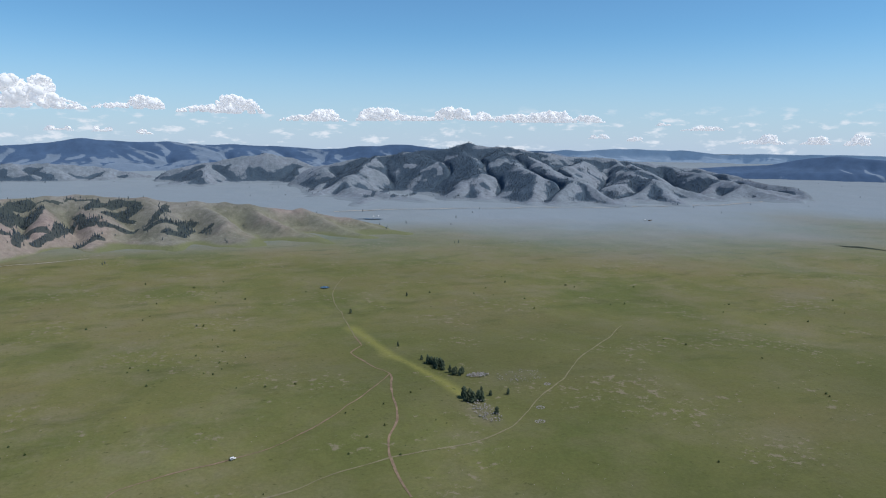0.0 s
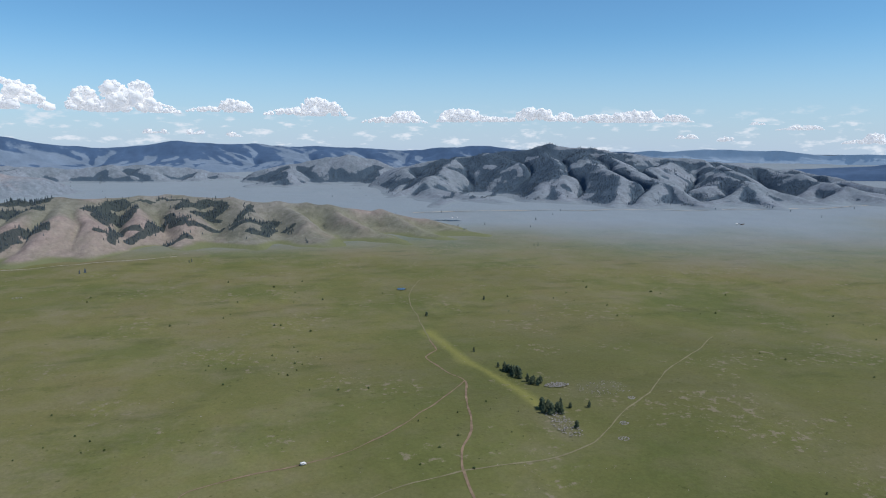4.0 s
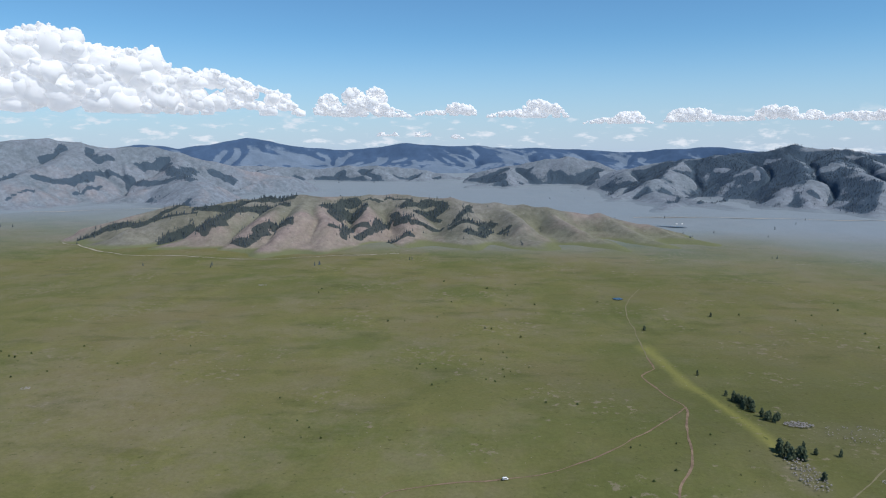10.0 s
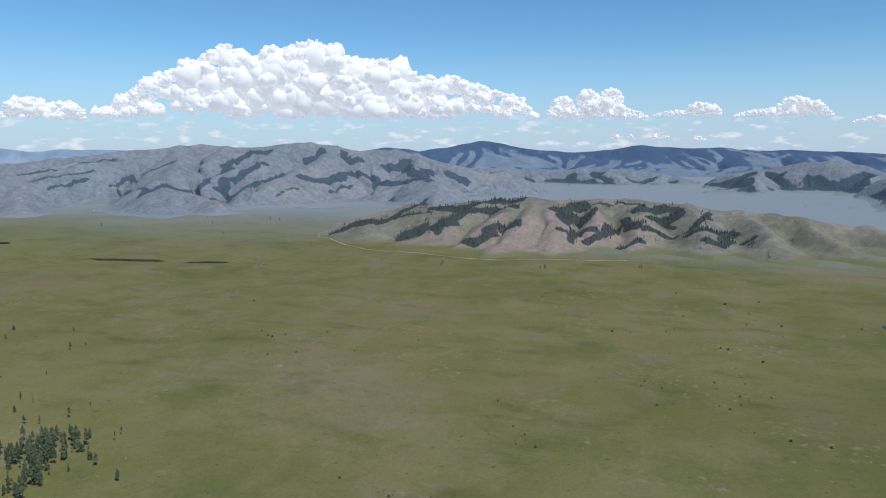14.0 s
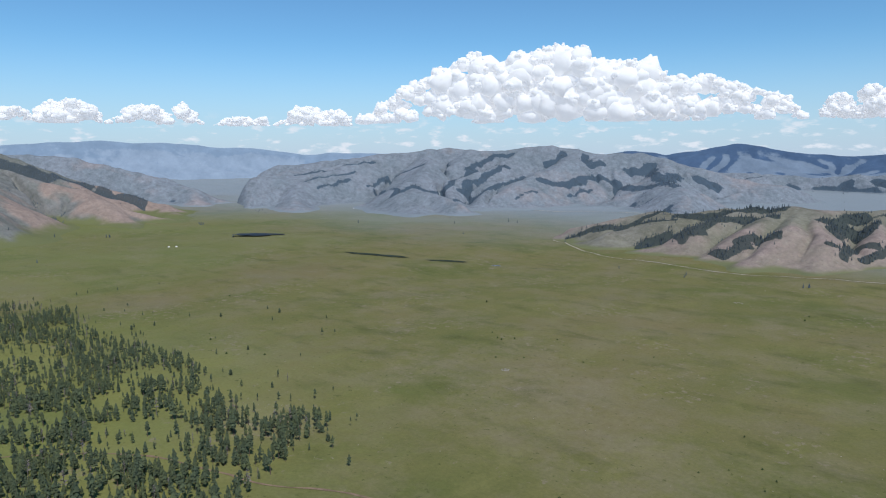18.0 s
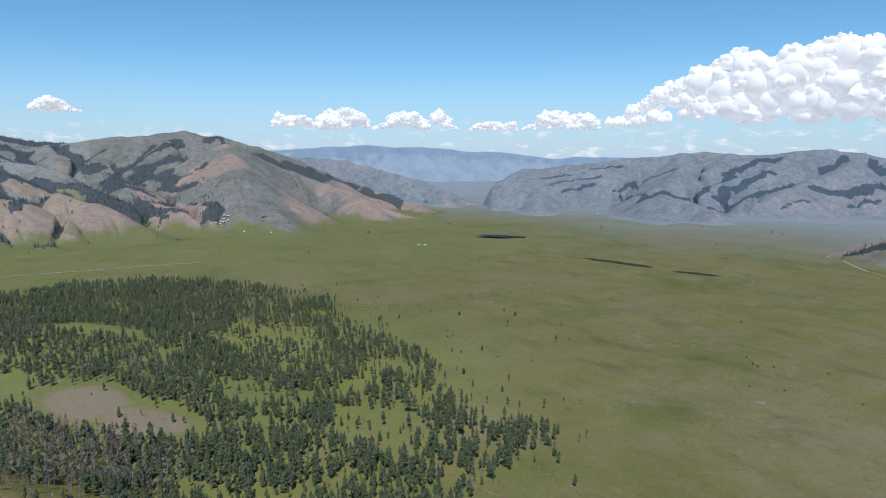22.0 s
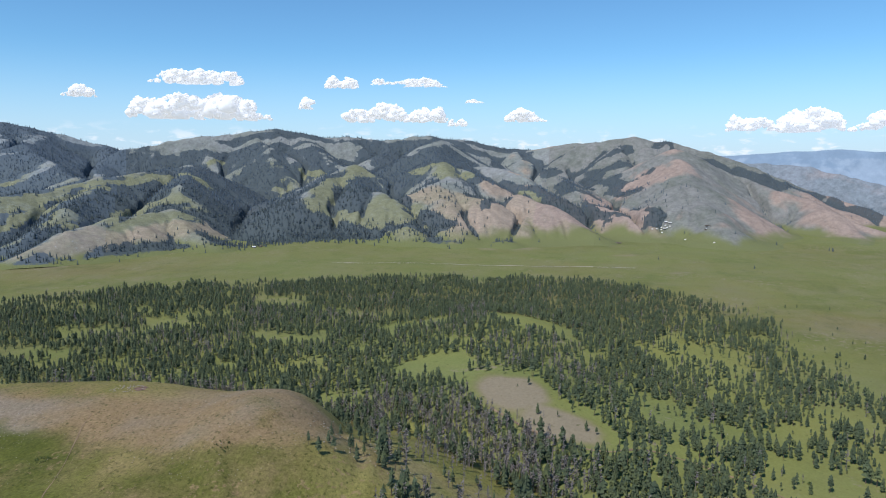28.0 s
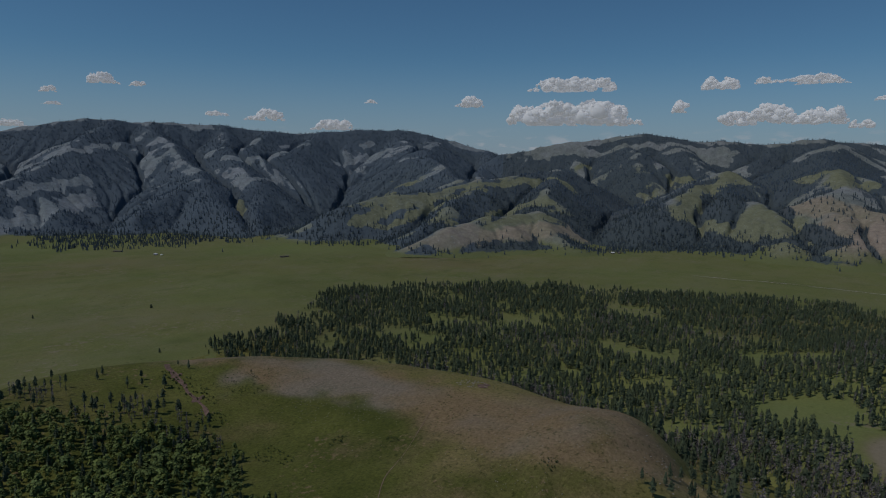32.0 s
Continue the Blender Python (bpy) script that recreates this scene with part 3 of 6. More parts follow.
def mountain(pieces, segs, az, r, seed, wooded, slope=0.5, rough=9.0, scree=0.0, lush=0.0, soft=22.0, aspect=0.9, climb=0.0, gully=1.0, strips=(), ends=(True, True), apron=9.0, worn=16.0, opens=()):
    """Hills on one patch, cut by bearing into pieces (name, label, material, from, to, trees, tree sizes, strays); strips are lines of wood and opens lines of open ground."""
    def height(X, Y):
        wx, wy = 30 * fbm(X, Y, 240, seed + 50, 3), 30 * fbm(X, Y, 240, seed + 60, 3)
        h = seg_height(X + wx, Y + wy, segs, slope, soft)
        # the foot runs out in a gentle apron
        h = np.where(h < 25, 25 - (25 - h) * 0.45, h)
        h = h - 13 * (1 - step(10, 70, h)) + rough * fbm(X, Y, 150, seed, 5) * step(0, 60, h)
        bearing = np.degrees(np.arctan2(-X, Y))
        if ends[0]:
            h = h - 450 * (1 - step(az[0], az[0] + 4, bearing))
        if ends[1]:
            h = h - 450 * step(az[-1] - 4, az[-1], bearing)
        return h

    p = Patch(az, r, height)
    crest = p.Z.copy()
    erode(p, seed, worn)
    # skylines keep their height
    p.Z += blur(np.maximum(crest - p.Z, 0) * step(0.80, 0.97, crest / np.maximum(crest.max(axis=1, keepdims=True), 60)), 2)
    p.slopes()
    bearing = np.degrees(np.arctan2(-p.X, p.Y))
    steep = np.sqrt(p.nx ** 2 + p.ny ** 2)
    face = blur((p.nx * WX + p.ny * WY) / (steep + 0.12), 1)
    n = 0.75 * fbm(p.X, p.Y, 330, seed + 90, 4) + 0.35 * fbm(p.X, p.Y, 80, seed + 95, 3)
    dip = np.clip((blur(p.Z, 9) - p.Z) / 14, -1.2, 1.2)
    woods = np.clip(0.5 + 1.9 * (aspect * face + 0.55 * n + gully * dip * 0.7 + by_bearing(wooded, bearing) + by_bearing(climb, bearing) * (p.Z / 350 - 0.35)), 0, 1) * step(0, 14, p.Z)
    ragged = fbm(p.X, p.Y, 45, 77, 3), fbm(p.X, p.Y, 45, 78, 3)
    for line, half in strips:
        k = 6 + half * 0.4
        d = line_distance(p.X + k * ragged[0], p.Y + k * ragged[1], line)
        woods = np.maximum(woods, 1 - step(half * 0.55, half * 1.3, d))
    red = np.clip(by_bearing(scree, bearing) * (0.6 * fbm(p.X, p.Y, 300, seed + 70, 4) + 0.5 - p.Z / 300 - 0.35 * dip), 0, 0.85)
    green = np.clip(by_bearing(lush, bearing) * (1.15 + 0.6 * fbm(p.X, p.Y, 300, seed + 80, 3) - p.Z / 240 + 0.5 * dip), 0, 0.9)
    for line, half, tone in opens:
        k = 8 + half * 0.5
        d = line_distance(p.X + k * ragged[1], p.Y + k * ragged[0], line)
        near = 1 - step(half * 0.5, half * 1.1, d)
        woods = woods * (1 - near)
        near = 1 - step(half * 0.8, half * 2.2, d)
        red = red + near * ({"pink": 0.85, "tan": 0.70, "green": 0.10, "grey": 0.0}[tone] - red)
        green = green + near * ({"pink": 0.12, "tan": 0.42, "green": 0.80, "grey": 0.0}[tone] - green)
    skirt = by_bearing(apron, bearing)
    foot = 1 - step(skirt * 0.3, skirt, p.Z + 0.35 * skirt * fbm(p.X, p.Y, 60, 79))
    for name, label, material, lo, hi, trees, size, strays in pieces:
        tagged(p.build(name, material, lo, hi, woods=woods, scree=red, lush=green, foot=foot), label, "mountain", kind="structure")
        q = np.random.default_rng(seed)
        many = trees * 5
        ax = np.radians(q.uniform(max(lo, az[0]), min(hi, az[-1]), many))
        rr = np.sqrt(q.uniform(r[0] ** 2, r[-1] ** 2, many))
        x, y = -np.sin(ax) * rr, np.cos(ax) * rr
        w = p.sample(woods, x, y)
        fringe = p.sample(blur(woods, 5), x, y)
        keep = q.random(many) < 0.10 * step(0.02, 0.5, fringe) + step(0.36, 0.72, w + 0.35 * fbm(x, y, 40, seed + 3, 2))
        x, y = x[keep][:trees], y[keep][:trees]
        for (x0, y0), (x1, y1), spread, count in strays:
            u = q.random(count)
            x = np.append(x, x0 + u * (x1 - x0) + q.normal(0, spread, count))
            y = np.append(y, y0 + u * (y1 - y0) + q.normal(0, spread, count))
        z = np.maximum(p.sample(p.Z, x, y), plain(x, y))
        far = np.hypot(x, y)
        x, y, z = draw_in(x, y, z)
        WOODS.append((x, y, z - 0.5, q.uniform(*size, len(x)) * np.hypot(x, y) / far * np.interp(far, [2400, 3000], [1.0, 0.72]), far))
    return p


HILL_WOODS = [([(-1095, 1878), (-1010, 1884), (-925, 1882)], 9), ([(-1044, 1734), (-985, 1764), (-922, 1792), (-889, 1820), (-868, 1841), (-813, 1859)], 9), ([(-889, 1820), (-825, 1816), (-768, 1808)], 6), ([(-766, 1840), (-698, 1847), (-644, 1869), (-584, 1878), (-531, 1882)], 17), ([(-808, 1710), (-767, 1750), (-684, 1697), (-667, 1728)], 19), ([(-678, 1719), (-656, 1777), (-622, 1807), (-572, 1838), (-527, 1815)], 17), ([(-603, 1639), (-561, 1629), (-553, 1646), (-535, 1676)], 15), ([(-556, 1678), (-537, 1707), (-503, 1709), (-484, 1703)], 16), ([(-439, 1839), (-415, 1865), (-408, 1917), (-370, 1946)], 15)]
HILL_WOODS_HIGH = [([(-402, 1821), (-387, 1890), (-343, 1904), (-353, 1876)], 19), ([(-383, 1709), (-361, 1725)], 8), ([(-354, 1704), (-347, 1805), (-318, 1808)], 12), ([(-317, 1747), (-305, 1779), (-289, 1812), (-272, 1892)], 14), ([(-352, 1953), (-293, 1984), (-214, 1991)], 4), ([(-258, 1929), (-239, 1878), (-207, 1863)], 19), ([(-234, 1959), (-166, 1999), (-129, 1994)], 11), ([(-185, 1947), (-136, 1976)], 17), ([(-154, 1948), (-128, 1922)], 6), ([(-190, 1847), (-160, 1849), (-124, 1867)], 10), ([(-245, 1762), (-221, 1795), (-204, 1803)], 10), ([(-90, 1864), (-74, 1911), (-46, 1990)], 13), ([(-85, 1831), (-20, 1878), (15, 1923)], 15)]
HILL_WOODS_EAST = [([(-54, 1791), (-18, 1816), (3, 1877)], 14), ([(25, 1855), (52, 1861)], 8)]
wooded_hill = [(-1049, 1783, 38), (-823, 1870, 78), (-663, 1904, 100), (-517, 1920, 112), (-262, 2005, 104), (-109, 2021, 91), (82, 2014, 76), (311, 1992, 55), (503, 1953, 25)]
hill_spurs = [((-823, 1870, 80), (-1060, 1750, 14)), ((-700, 1895, 92), (-900, 1745, 38)), ((-900, 1745, 38), (-985, 1705, 8)), ((-600, 1910, 108), (-690, 1740, 62)), ((-690, 1740, 62), (-800, 1650, 8)), ((-530, 1918, 112), (-560, 1730, 68)), ((-560, 1730, 68), (-620, 1610, 10)), ((-500, 1920, 112), (-470, 1760, 78)), ((-470, 1760, 78), (-490, 1580, 8)), ((-470, 1900, 108), (-390, 1750, 66)), ((-390, 1750, 66), (-375, 1590, 8)), ((-330, 1985, 106), (-300, 1830, 60))]
low_spurs = [((-823, 1870, 78), (-930, 1885, 52)), ((-930, 1885, 52), (-1110, 1880, 8)), ((-300, 1830, 60), (-320, 1700, 8)), ((-230, 2010, 102), (-180, 1860, 58)), ((-180, 1860, 58), (-190, 1700, 8)), ((-109, 2021, 91), (-60, 1850, 50)), ((-60, 1850, 50), (-20, 1700, 8)), ((0, 2018, 84), (80, 1850, 42)), ((80, 1850, 42), (130, 1690, 6)), ((150, 2010, 70), (230, 1840, 34)), ((230, 1840, 34), (300, 1690, 4)), ((311, 1992, 55), (420, 1800, 12)), ((420, 1960, 38), (560, 1830, 6))]
mountain([("wooded_hill", "low stony hill with dark pine strips on its slopes", MAT_NEAR_HILL, -24, 40, 9000, (6, 11), ())], ridge_net(wooded_hill, 1660, 130, 11, extra=hill_spurs + low_spurs, auto=False), np.arange(-24, 40, 0.1), np.linspace(1460, 2500, 210), 11, -1.0, 0.62, 4.0, [(-20, 0.5), (2, 0.7), (12, 1.05), (35, 1.1)], [(-24, 0.55), (-6, 0.4), (4, 0.3), (35, 0.1)], soft=14.0, strips=HILL_WOODS + HILL_WOODS_HIGH + HILL_WOODS_EAST, worn=9.0)
north_grey = [(-3524, 2509, 172), (-3233, 2729, 197), (-3009, 2835, 236), (-2668, 3033, 264), (-2405, 3124, 246), (-2174, 3294, 278), (-1974, 3420, 245), (-1733, 3552, 232), (-1524, 3540, 183), (-1326, 3621, 127), (-1000, 3750, 60)]
GREY_WOODS = [([(-3032, 2228), (-3019, 2397), (-2908, 2496), (-2906, 2672)], 11), ([(-2796, 2123), (-2813, 2307), (-2838, 2474)], 8), ([(-2728, 2152), (-2752, 2291), (-2780, 2386)], 10), ([(-2678, 2427), (-2762, 2640), (-2637, 2687), (-2558, 2713)], 12), ([(-2644, 2451), (-2178, 2163), (-2199, 2324)], 14), ([(-2197, 2147), (-2174, 2333), (-2220, 2536), (-2319, 2775), (-2341, 2892)], 19), ([(-2056, 2390), (-2048, 2580), (-2028, 2728), (-2025, 2886)], 11), ([(-2161, 2549), (-2186, 2705), (-2190, 2845), (-2214, 2971)], 23), ([(-2348, 2810), (-2406, 2995), (-2369, 3072), (-2296, 3129)], 17), ([(-1853, 2584), (-1819, 2690)], 7), ([(-2091, 3159), (-2072, 3239), (-2073, 3296)], 34)]
GREY_WOODS_HIGH = [([(-1967, 3347), (-1907, 3271)], 25), ([(-1882, 3247), (-1866, 3336)], 21), ([(-1901, 2831), (-1852, 2904), (-1800, 3029), (-1797, 3189), (-1709, 3209), (-1602, 3128), (-1420, 3060)], 31), ([(-1750, 2871), (-1735, 3003)], 15), ([(-1716, 3341), (-1647, 3461), (-1489, 3202), (-1298, 2974)], 32), ([(-1412, 3102), (-1452, 3383)], 31), ([(-1391, 3452), (-1309, 3434)], 33)]
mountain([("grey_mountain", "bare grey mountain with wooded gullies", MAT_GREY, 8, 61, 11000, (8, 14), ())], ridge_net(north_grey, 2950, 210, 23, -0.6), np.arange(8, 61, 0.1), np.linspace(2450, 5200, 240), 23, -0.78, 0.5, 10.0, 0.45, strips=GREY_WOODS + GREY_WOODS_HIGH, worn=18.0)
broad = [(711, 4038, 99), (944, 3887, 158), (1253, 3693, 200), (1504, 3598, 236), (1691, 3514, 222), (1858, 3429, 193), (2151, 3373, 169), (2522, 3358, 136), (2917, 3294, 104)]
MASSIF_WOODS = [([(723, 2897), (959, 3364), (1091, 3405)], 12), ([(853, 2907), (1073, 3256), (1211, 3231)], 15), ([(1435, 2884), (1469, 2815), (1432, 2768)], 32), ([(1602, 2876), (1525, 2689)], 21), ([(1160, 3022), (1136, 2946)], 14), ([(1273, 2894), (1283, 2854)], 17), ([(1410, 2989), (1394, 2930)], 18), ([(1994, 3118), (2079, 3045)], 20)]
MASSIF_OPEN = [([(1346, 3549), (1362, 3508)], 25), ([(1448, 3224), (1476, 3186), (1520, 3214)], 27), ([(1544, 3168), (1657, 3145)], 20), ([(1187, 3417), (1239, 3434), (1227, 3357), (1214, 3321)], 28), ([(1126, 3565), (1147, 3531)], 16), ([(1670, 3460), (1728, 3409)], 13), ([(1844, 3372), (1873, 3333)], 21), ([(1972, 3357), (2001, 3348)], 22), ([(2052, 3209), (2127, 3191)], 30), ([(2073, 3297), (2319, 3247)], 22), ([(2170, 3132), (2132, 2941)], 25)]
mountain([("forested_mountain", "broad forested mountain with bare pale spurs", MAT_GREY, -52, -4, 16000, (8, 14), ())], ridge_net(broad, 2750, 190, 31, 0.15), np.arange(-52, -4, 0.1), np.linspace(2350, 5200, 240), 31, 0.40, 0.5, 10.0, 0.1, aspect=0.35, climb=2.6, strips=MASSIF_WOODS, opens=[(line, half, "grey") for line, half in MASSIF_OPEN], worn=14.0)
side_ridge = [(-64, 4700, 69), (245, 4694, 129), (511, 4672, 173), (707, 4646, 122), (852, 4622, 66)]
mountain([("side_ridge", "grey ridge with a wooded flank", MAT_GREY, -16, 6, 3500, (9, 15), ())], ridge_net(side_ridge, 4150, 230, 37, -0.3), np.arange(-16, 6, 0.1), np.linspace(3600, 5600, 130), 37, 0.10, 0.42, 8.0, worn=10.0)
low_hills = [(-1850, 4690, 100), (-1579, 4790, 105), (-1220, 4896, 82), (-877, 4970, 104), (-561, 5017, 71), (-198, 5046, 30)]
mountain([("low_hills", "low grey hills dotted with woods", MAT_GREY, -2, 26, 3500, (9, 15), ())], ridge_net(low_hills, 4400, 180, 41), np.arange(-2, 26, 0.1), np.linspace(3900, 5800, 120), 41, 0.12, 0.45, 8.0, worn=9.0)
west = [(-3518, 254, 326), (-3509, 407, 348), (-3496, 538, 363), (-3428, 661, 340), (-3350, 808, 286), (-3204, 990, 219), (-3020, 1234, 110), (-2772, 1546, 3)]
west_spurs = [((-3496, 538, 363), (-3180, 640, 210)), ((-3180, 640, 210), (-2900, 760, 90)), ((-2900, 760, 90), (-2650, 900, 4)), ((-3180, 640, 210), (-2950, 560, 80)), ((-3350, 808, 286), (-3020, 900, 130)), ((-3020, 900, 130), (-2740, 1120, 3))]
west_back = [(-4202, 1122, 246), (-4053, 1293, 242), (-3897, 1454, 229), (-3735, 1604, 164), (-3560, 1760, 120), (-3330, 1880, 20)]
mountain([("back_ridge", "grey ridge behind the reddish mountain", MAT_GREY, 54, 80, 2500, (8, 14), ())], ridge_net(west_back, 3500, 260, 59, 0.4), np.arange(54, 80, 0.12), np.linspace(2900, 5200, 140), 59, -0.2, 0.48, 8.0, 0.7, worn=12.0)
south_west = [(-3139, -1917, 305), (-3254, -1732, 348), (-3381, -1496, 388), (-3483, -1267, 411), (-3554, -1080, 384), (-3623, -856, 365), (-3667, -684, 357), (-3707, -478, 387), (-3735, -270, 357), (-3755, -2, 304), (-3657, 201, 331), (-3540, 400, 350)]
terrace_spurs = [((-2729, -645, 237), (-2558, -691, 193)), ((-2558, -691, 193), (-2338, -715, 136)), ((-2729, -645, 237), (-2442, -558, 149)), ((-2442, -558, 149), (-2202, -488, 57)), ((-2440, -487, 143), (-2328, -400, 117)), ((-2328, -400, 117), (-2171, -318, 58)), ((-3249, -368, 353), (-2852, -320, 257)), ((-2852, -320, 257), (-2460, -234, 166)), ((-2460, -234, 166), (-2166, -170, 62)), ((-2852, -320, 257), (-2624, -128, 174)), ((-2460, -234, 166), (-2412, -337, 136)), ((-2460, -234, 166), (-2374, -123, 131))]
valley_spurs = [((-2514, 8, 127), (-2367, 117, 98)), ((-2367, 117, 98), (-2213, 258, 35)), ((-2514, 8, 127), (-2203, -116, 44)), ((-2514, 8, 127), (-2235, 28, 48)), ((-2112, -9, 21), (-2093, 9, 16)), ((-2592, 282, 103), (-2474, 374, 81)), ((-2474, 374, 81), (-2307, 490, 34)), ((-2973, -160, 234), (-2784, 8, 182)), ((-2784, 8, 182), (-2556, 177, 120)), ((-2886, 163, 196), (-2683, 266, 146)), ((-2995, 624, 297), (-2589, 621, 169)), ((-2589, 621, 169), (-2274, 656, 66))]
southern_spurs = [((-2622, -1294, 234), (-2291, -1443, 192)), ((-2291, -1443, 192), (-1936, -1564, 137)), ((-1936, -1564, 137), (-1692, -1597, 104)), ((-2622, -1294, 234), (-2181, -1099, 138)), ((-2291, -1443, 192), (-1910, -1285, 101)), ((-1910, -1285, 101), (-1672, -1229, 45)), ((-2043, -1017, 99), (-1850, -1062, 93)), ((-1850, -1062, 93), (-1658, -1088, 64)), ((-1658, -1088, 64), (-1505, -1086, 38)), ((-2043, -1017, 99), (-1852, -827, 36))]
south = [(-1058, -3654, 363), (-1364, -3563, 383), (-1697, -3430, 456), (-1904, -3330, 439), (-2068, -3238, 449), (-2353, -3054, 429), (-2634, -2834, 400), (-2838, -2645, 427), (-3031, -2440, 431), (-3172, -2269, 381), (-3338, -2038, 306)]
chain = (ridge_net(west, 2600, 300, 53, 0.35, west_spurs) + ridge_net(south_west, 2750, 260, 61, 0.25, terrace_spurs + valley_spurs + southern_spurs) + ridge_net(south, 2200, 250, 71, 0.1))
WOODED = [(60, -0.85), (78, -0.70), (83, -0.42), (88, -0.02), (93, 0.28), (98, 0.42), (108, 0.48), (120, 0.5), (134, 0.6), (170, 0.6)]
CLIMB = [(60, 0.2), (86, 0.5), (95, 0.9), (118, 0.8), (128, 0.2), (170, 0.1)]
RED = [(60, 1.9), (84, 2.0), (88, 1.5), (95, 1.5), (99, 0.6), (106, 0.4), (116, 0.6), (124, 0.5), (130, 0.0)]
GREEN = [(60, 0.05), (82, 0.12), (86, 0.15), (95, 0.35), (99, 0.8), (118, 0.9), (130, 1.0), (136, 0.6), (142, 0.2), (170, 0.15)]
SPUR_WOODS = [([(-2643, -149), (-2657, 13), (-2517, 137), (-2479, 255), (-2439, 302)], 45), ([(-2681, 75), (-2543, 198), (-2611, 347), (-2367, 480)], 30), ([(-2636, -635), (-2412, -585), (-2287, -526)], 45), ([(-2670, -494), (-2332, -349), (-2218, -243), (-2140, -183)], 35), ([(-3019, -1178), (-2435, -898), (-2103, -719)], 110), ([(-2186, -749), (-2176, -638), (-2234, -553)], 60), ([(-2131, -624), (-2163, -478), (-2148, -395), (-2141, -264)], 18), ([(-2726, 182), (-3218, 323), (-3184, 450)], 45), ([(-2896, -392), (-2929, -265), (-2660, -110)], 22), ([(-3574, -747), (-3206, -615), (-2639, -418)], 70)]
GULLY_WOODS = [([(-3195, -515), (-3688, -445), (-3609, -271), (-3222, -108)], 35), ([(-3703, -279), (-3730, -25), (-3288, 144)], 40), ([(-2909, 515), (-2896, 372)], 30), ([(-2304, -81), (-2490, -20)], 22), ([(-2460, 333), (-2353, 478)], 18), ([(-3051, -1021), (-3147, -921), (-3295, -1060)], 70), ([(-2267, -1368), (-2435, -1270), (-2405, -1105)], 28), ([(-1861, -1337), (-2024, -1295), (-2198, -1345)], 30), ([(-1850, -1079), (-2109, -1140), (-2146, -1030)], 16), ([(-2585, -1102), (-2314, -966), (-2119, -848)], 90)]
FOOT_WOODS = [([(-2122, -952), (-2108, -730), (-2171, -528)], 50), ([(-1786, -1421), (-1733, -1278)], 35), ([(-1801, -2028), (-1644, -1542), (-1772, -1434)], 90), ([(-1097, -2337), (-1291, -2143), (-1499, -1958)], 120), ([(-2325, -1913), (-2391, -1654), (-3023, -1781)], 22), ([(-2501, -2453), (-2533, -1926), (-3057, -1872)], 100), ([(-2577, -609), (-2304, -506)], 40), ([(-3359, 633), (-3215, 824), (-3080, 1004), (-2997, 1215), (-2882, 1327)], 55), ([(-3279, 299), (-3383, 483)], 28)]
WEST_STRAYS = [((-2552, 97), (-2900, 200), 60, 90), ((-2703, 443), (-2458, 575), 60, 60)]
FOOT_STRAYS = [((-2122, -637), (-2148, -458), 25, 130), ((-2148, -458), (-2147, -200), 25, 110), ((-2147, -200), (-2103, -113), 15, 20), ((-1850, -823), (-2125, -595), 34, 220), ((-2125, -595), (-2105, -153), 30, 160), ((-2500, -300), (-2300, -150), 70, 90)]
SOUTH_STRAYS = [((-1501, -1490), (-1743, -1240), 34, 170), ((-1743, -1240), (-2024, -1295), 50, 120)]
SOUTH_WOODS = [([(-1081, -1986), (-1290, -1965), (-1497, -1890), (-1914, -1961)], 190), ([(-1401, -2557), (-1494, -2121), (-1860, -2101), (-2308, -2175)], 210), ([(-2346, -2446), (-2509, -2079), (-3074, -1990)], 220),
               ([(-1325, -3428), (-1518, -3303), (-1616, -2969)], 140), ([(-2307, -3019), (-2705, -2667), (-3049, -2397)], 160), ([(-2132, -1737), (-2034, -1560)], 130)]
APRON = [(60, 14), (72, 34), (80, 52), (86, 58), (93, 52), (98, 34), (106, 26), (118, 26), (130, 12), (140, 9)]
CHAIN_OPEN = [([(-1858, -1540), (-1967, -1492), (-2142, -1459), (-2286, -1386), (-2431, -1326), (-2492, -1233), (-2450, -1122)], 24, "green"), ([(-1673, -1505), (-1820, -1507), (-1926, -1458), (-2091, -1421), (-2217, -1364)], 24, "green"), ([(-1715, -1479), (-1823, -1418), (-1959, -1415)], 15, "green"), ([(-1825, -1220), (-1822, -1091), (-2138, -1240), (-2183, -1128), (-2164, -1049)], 19, "green"), ([(-1563, -1074), (-1719, -1039), (-1882, -989), (-2003, -897)], 46, "tan"), ([(-1804, -1059), (-1995, -1016), (-2018, -967)], 22, "green"), ([(-1957, -2621), (-2092, -2604), (-2231, -2611)], 26, "grey"), ([(-1857, -2484), (-1891, -2435)], 24, "grey"), ([(-1824, -2301), (-1912, -2324), (-2080, -2429)], 17, "grey"), ([(-1698, -2171), (-1687, -2128), (-1688, -2131)], 21, "green")]
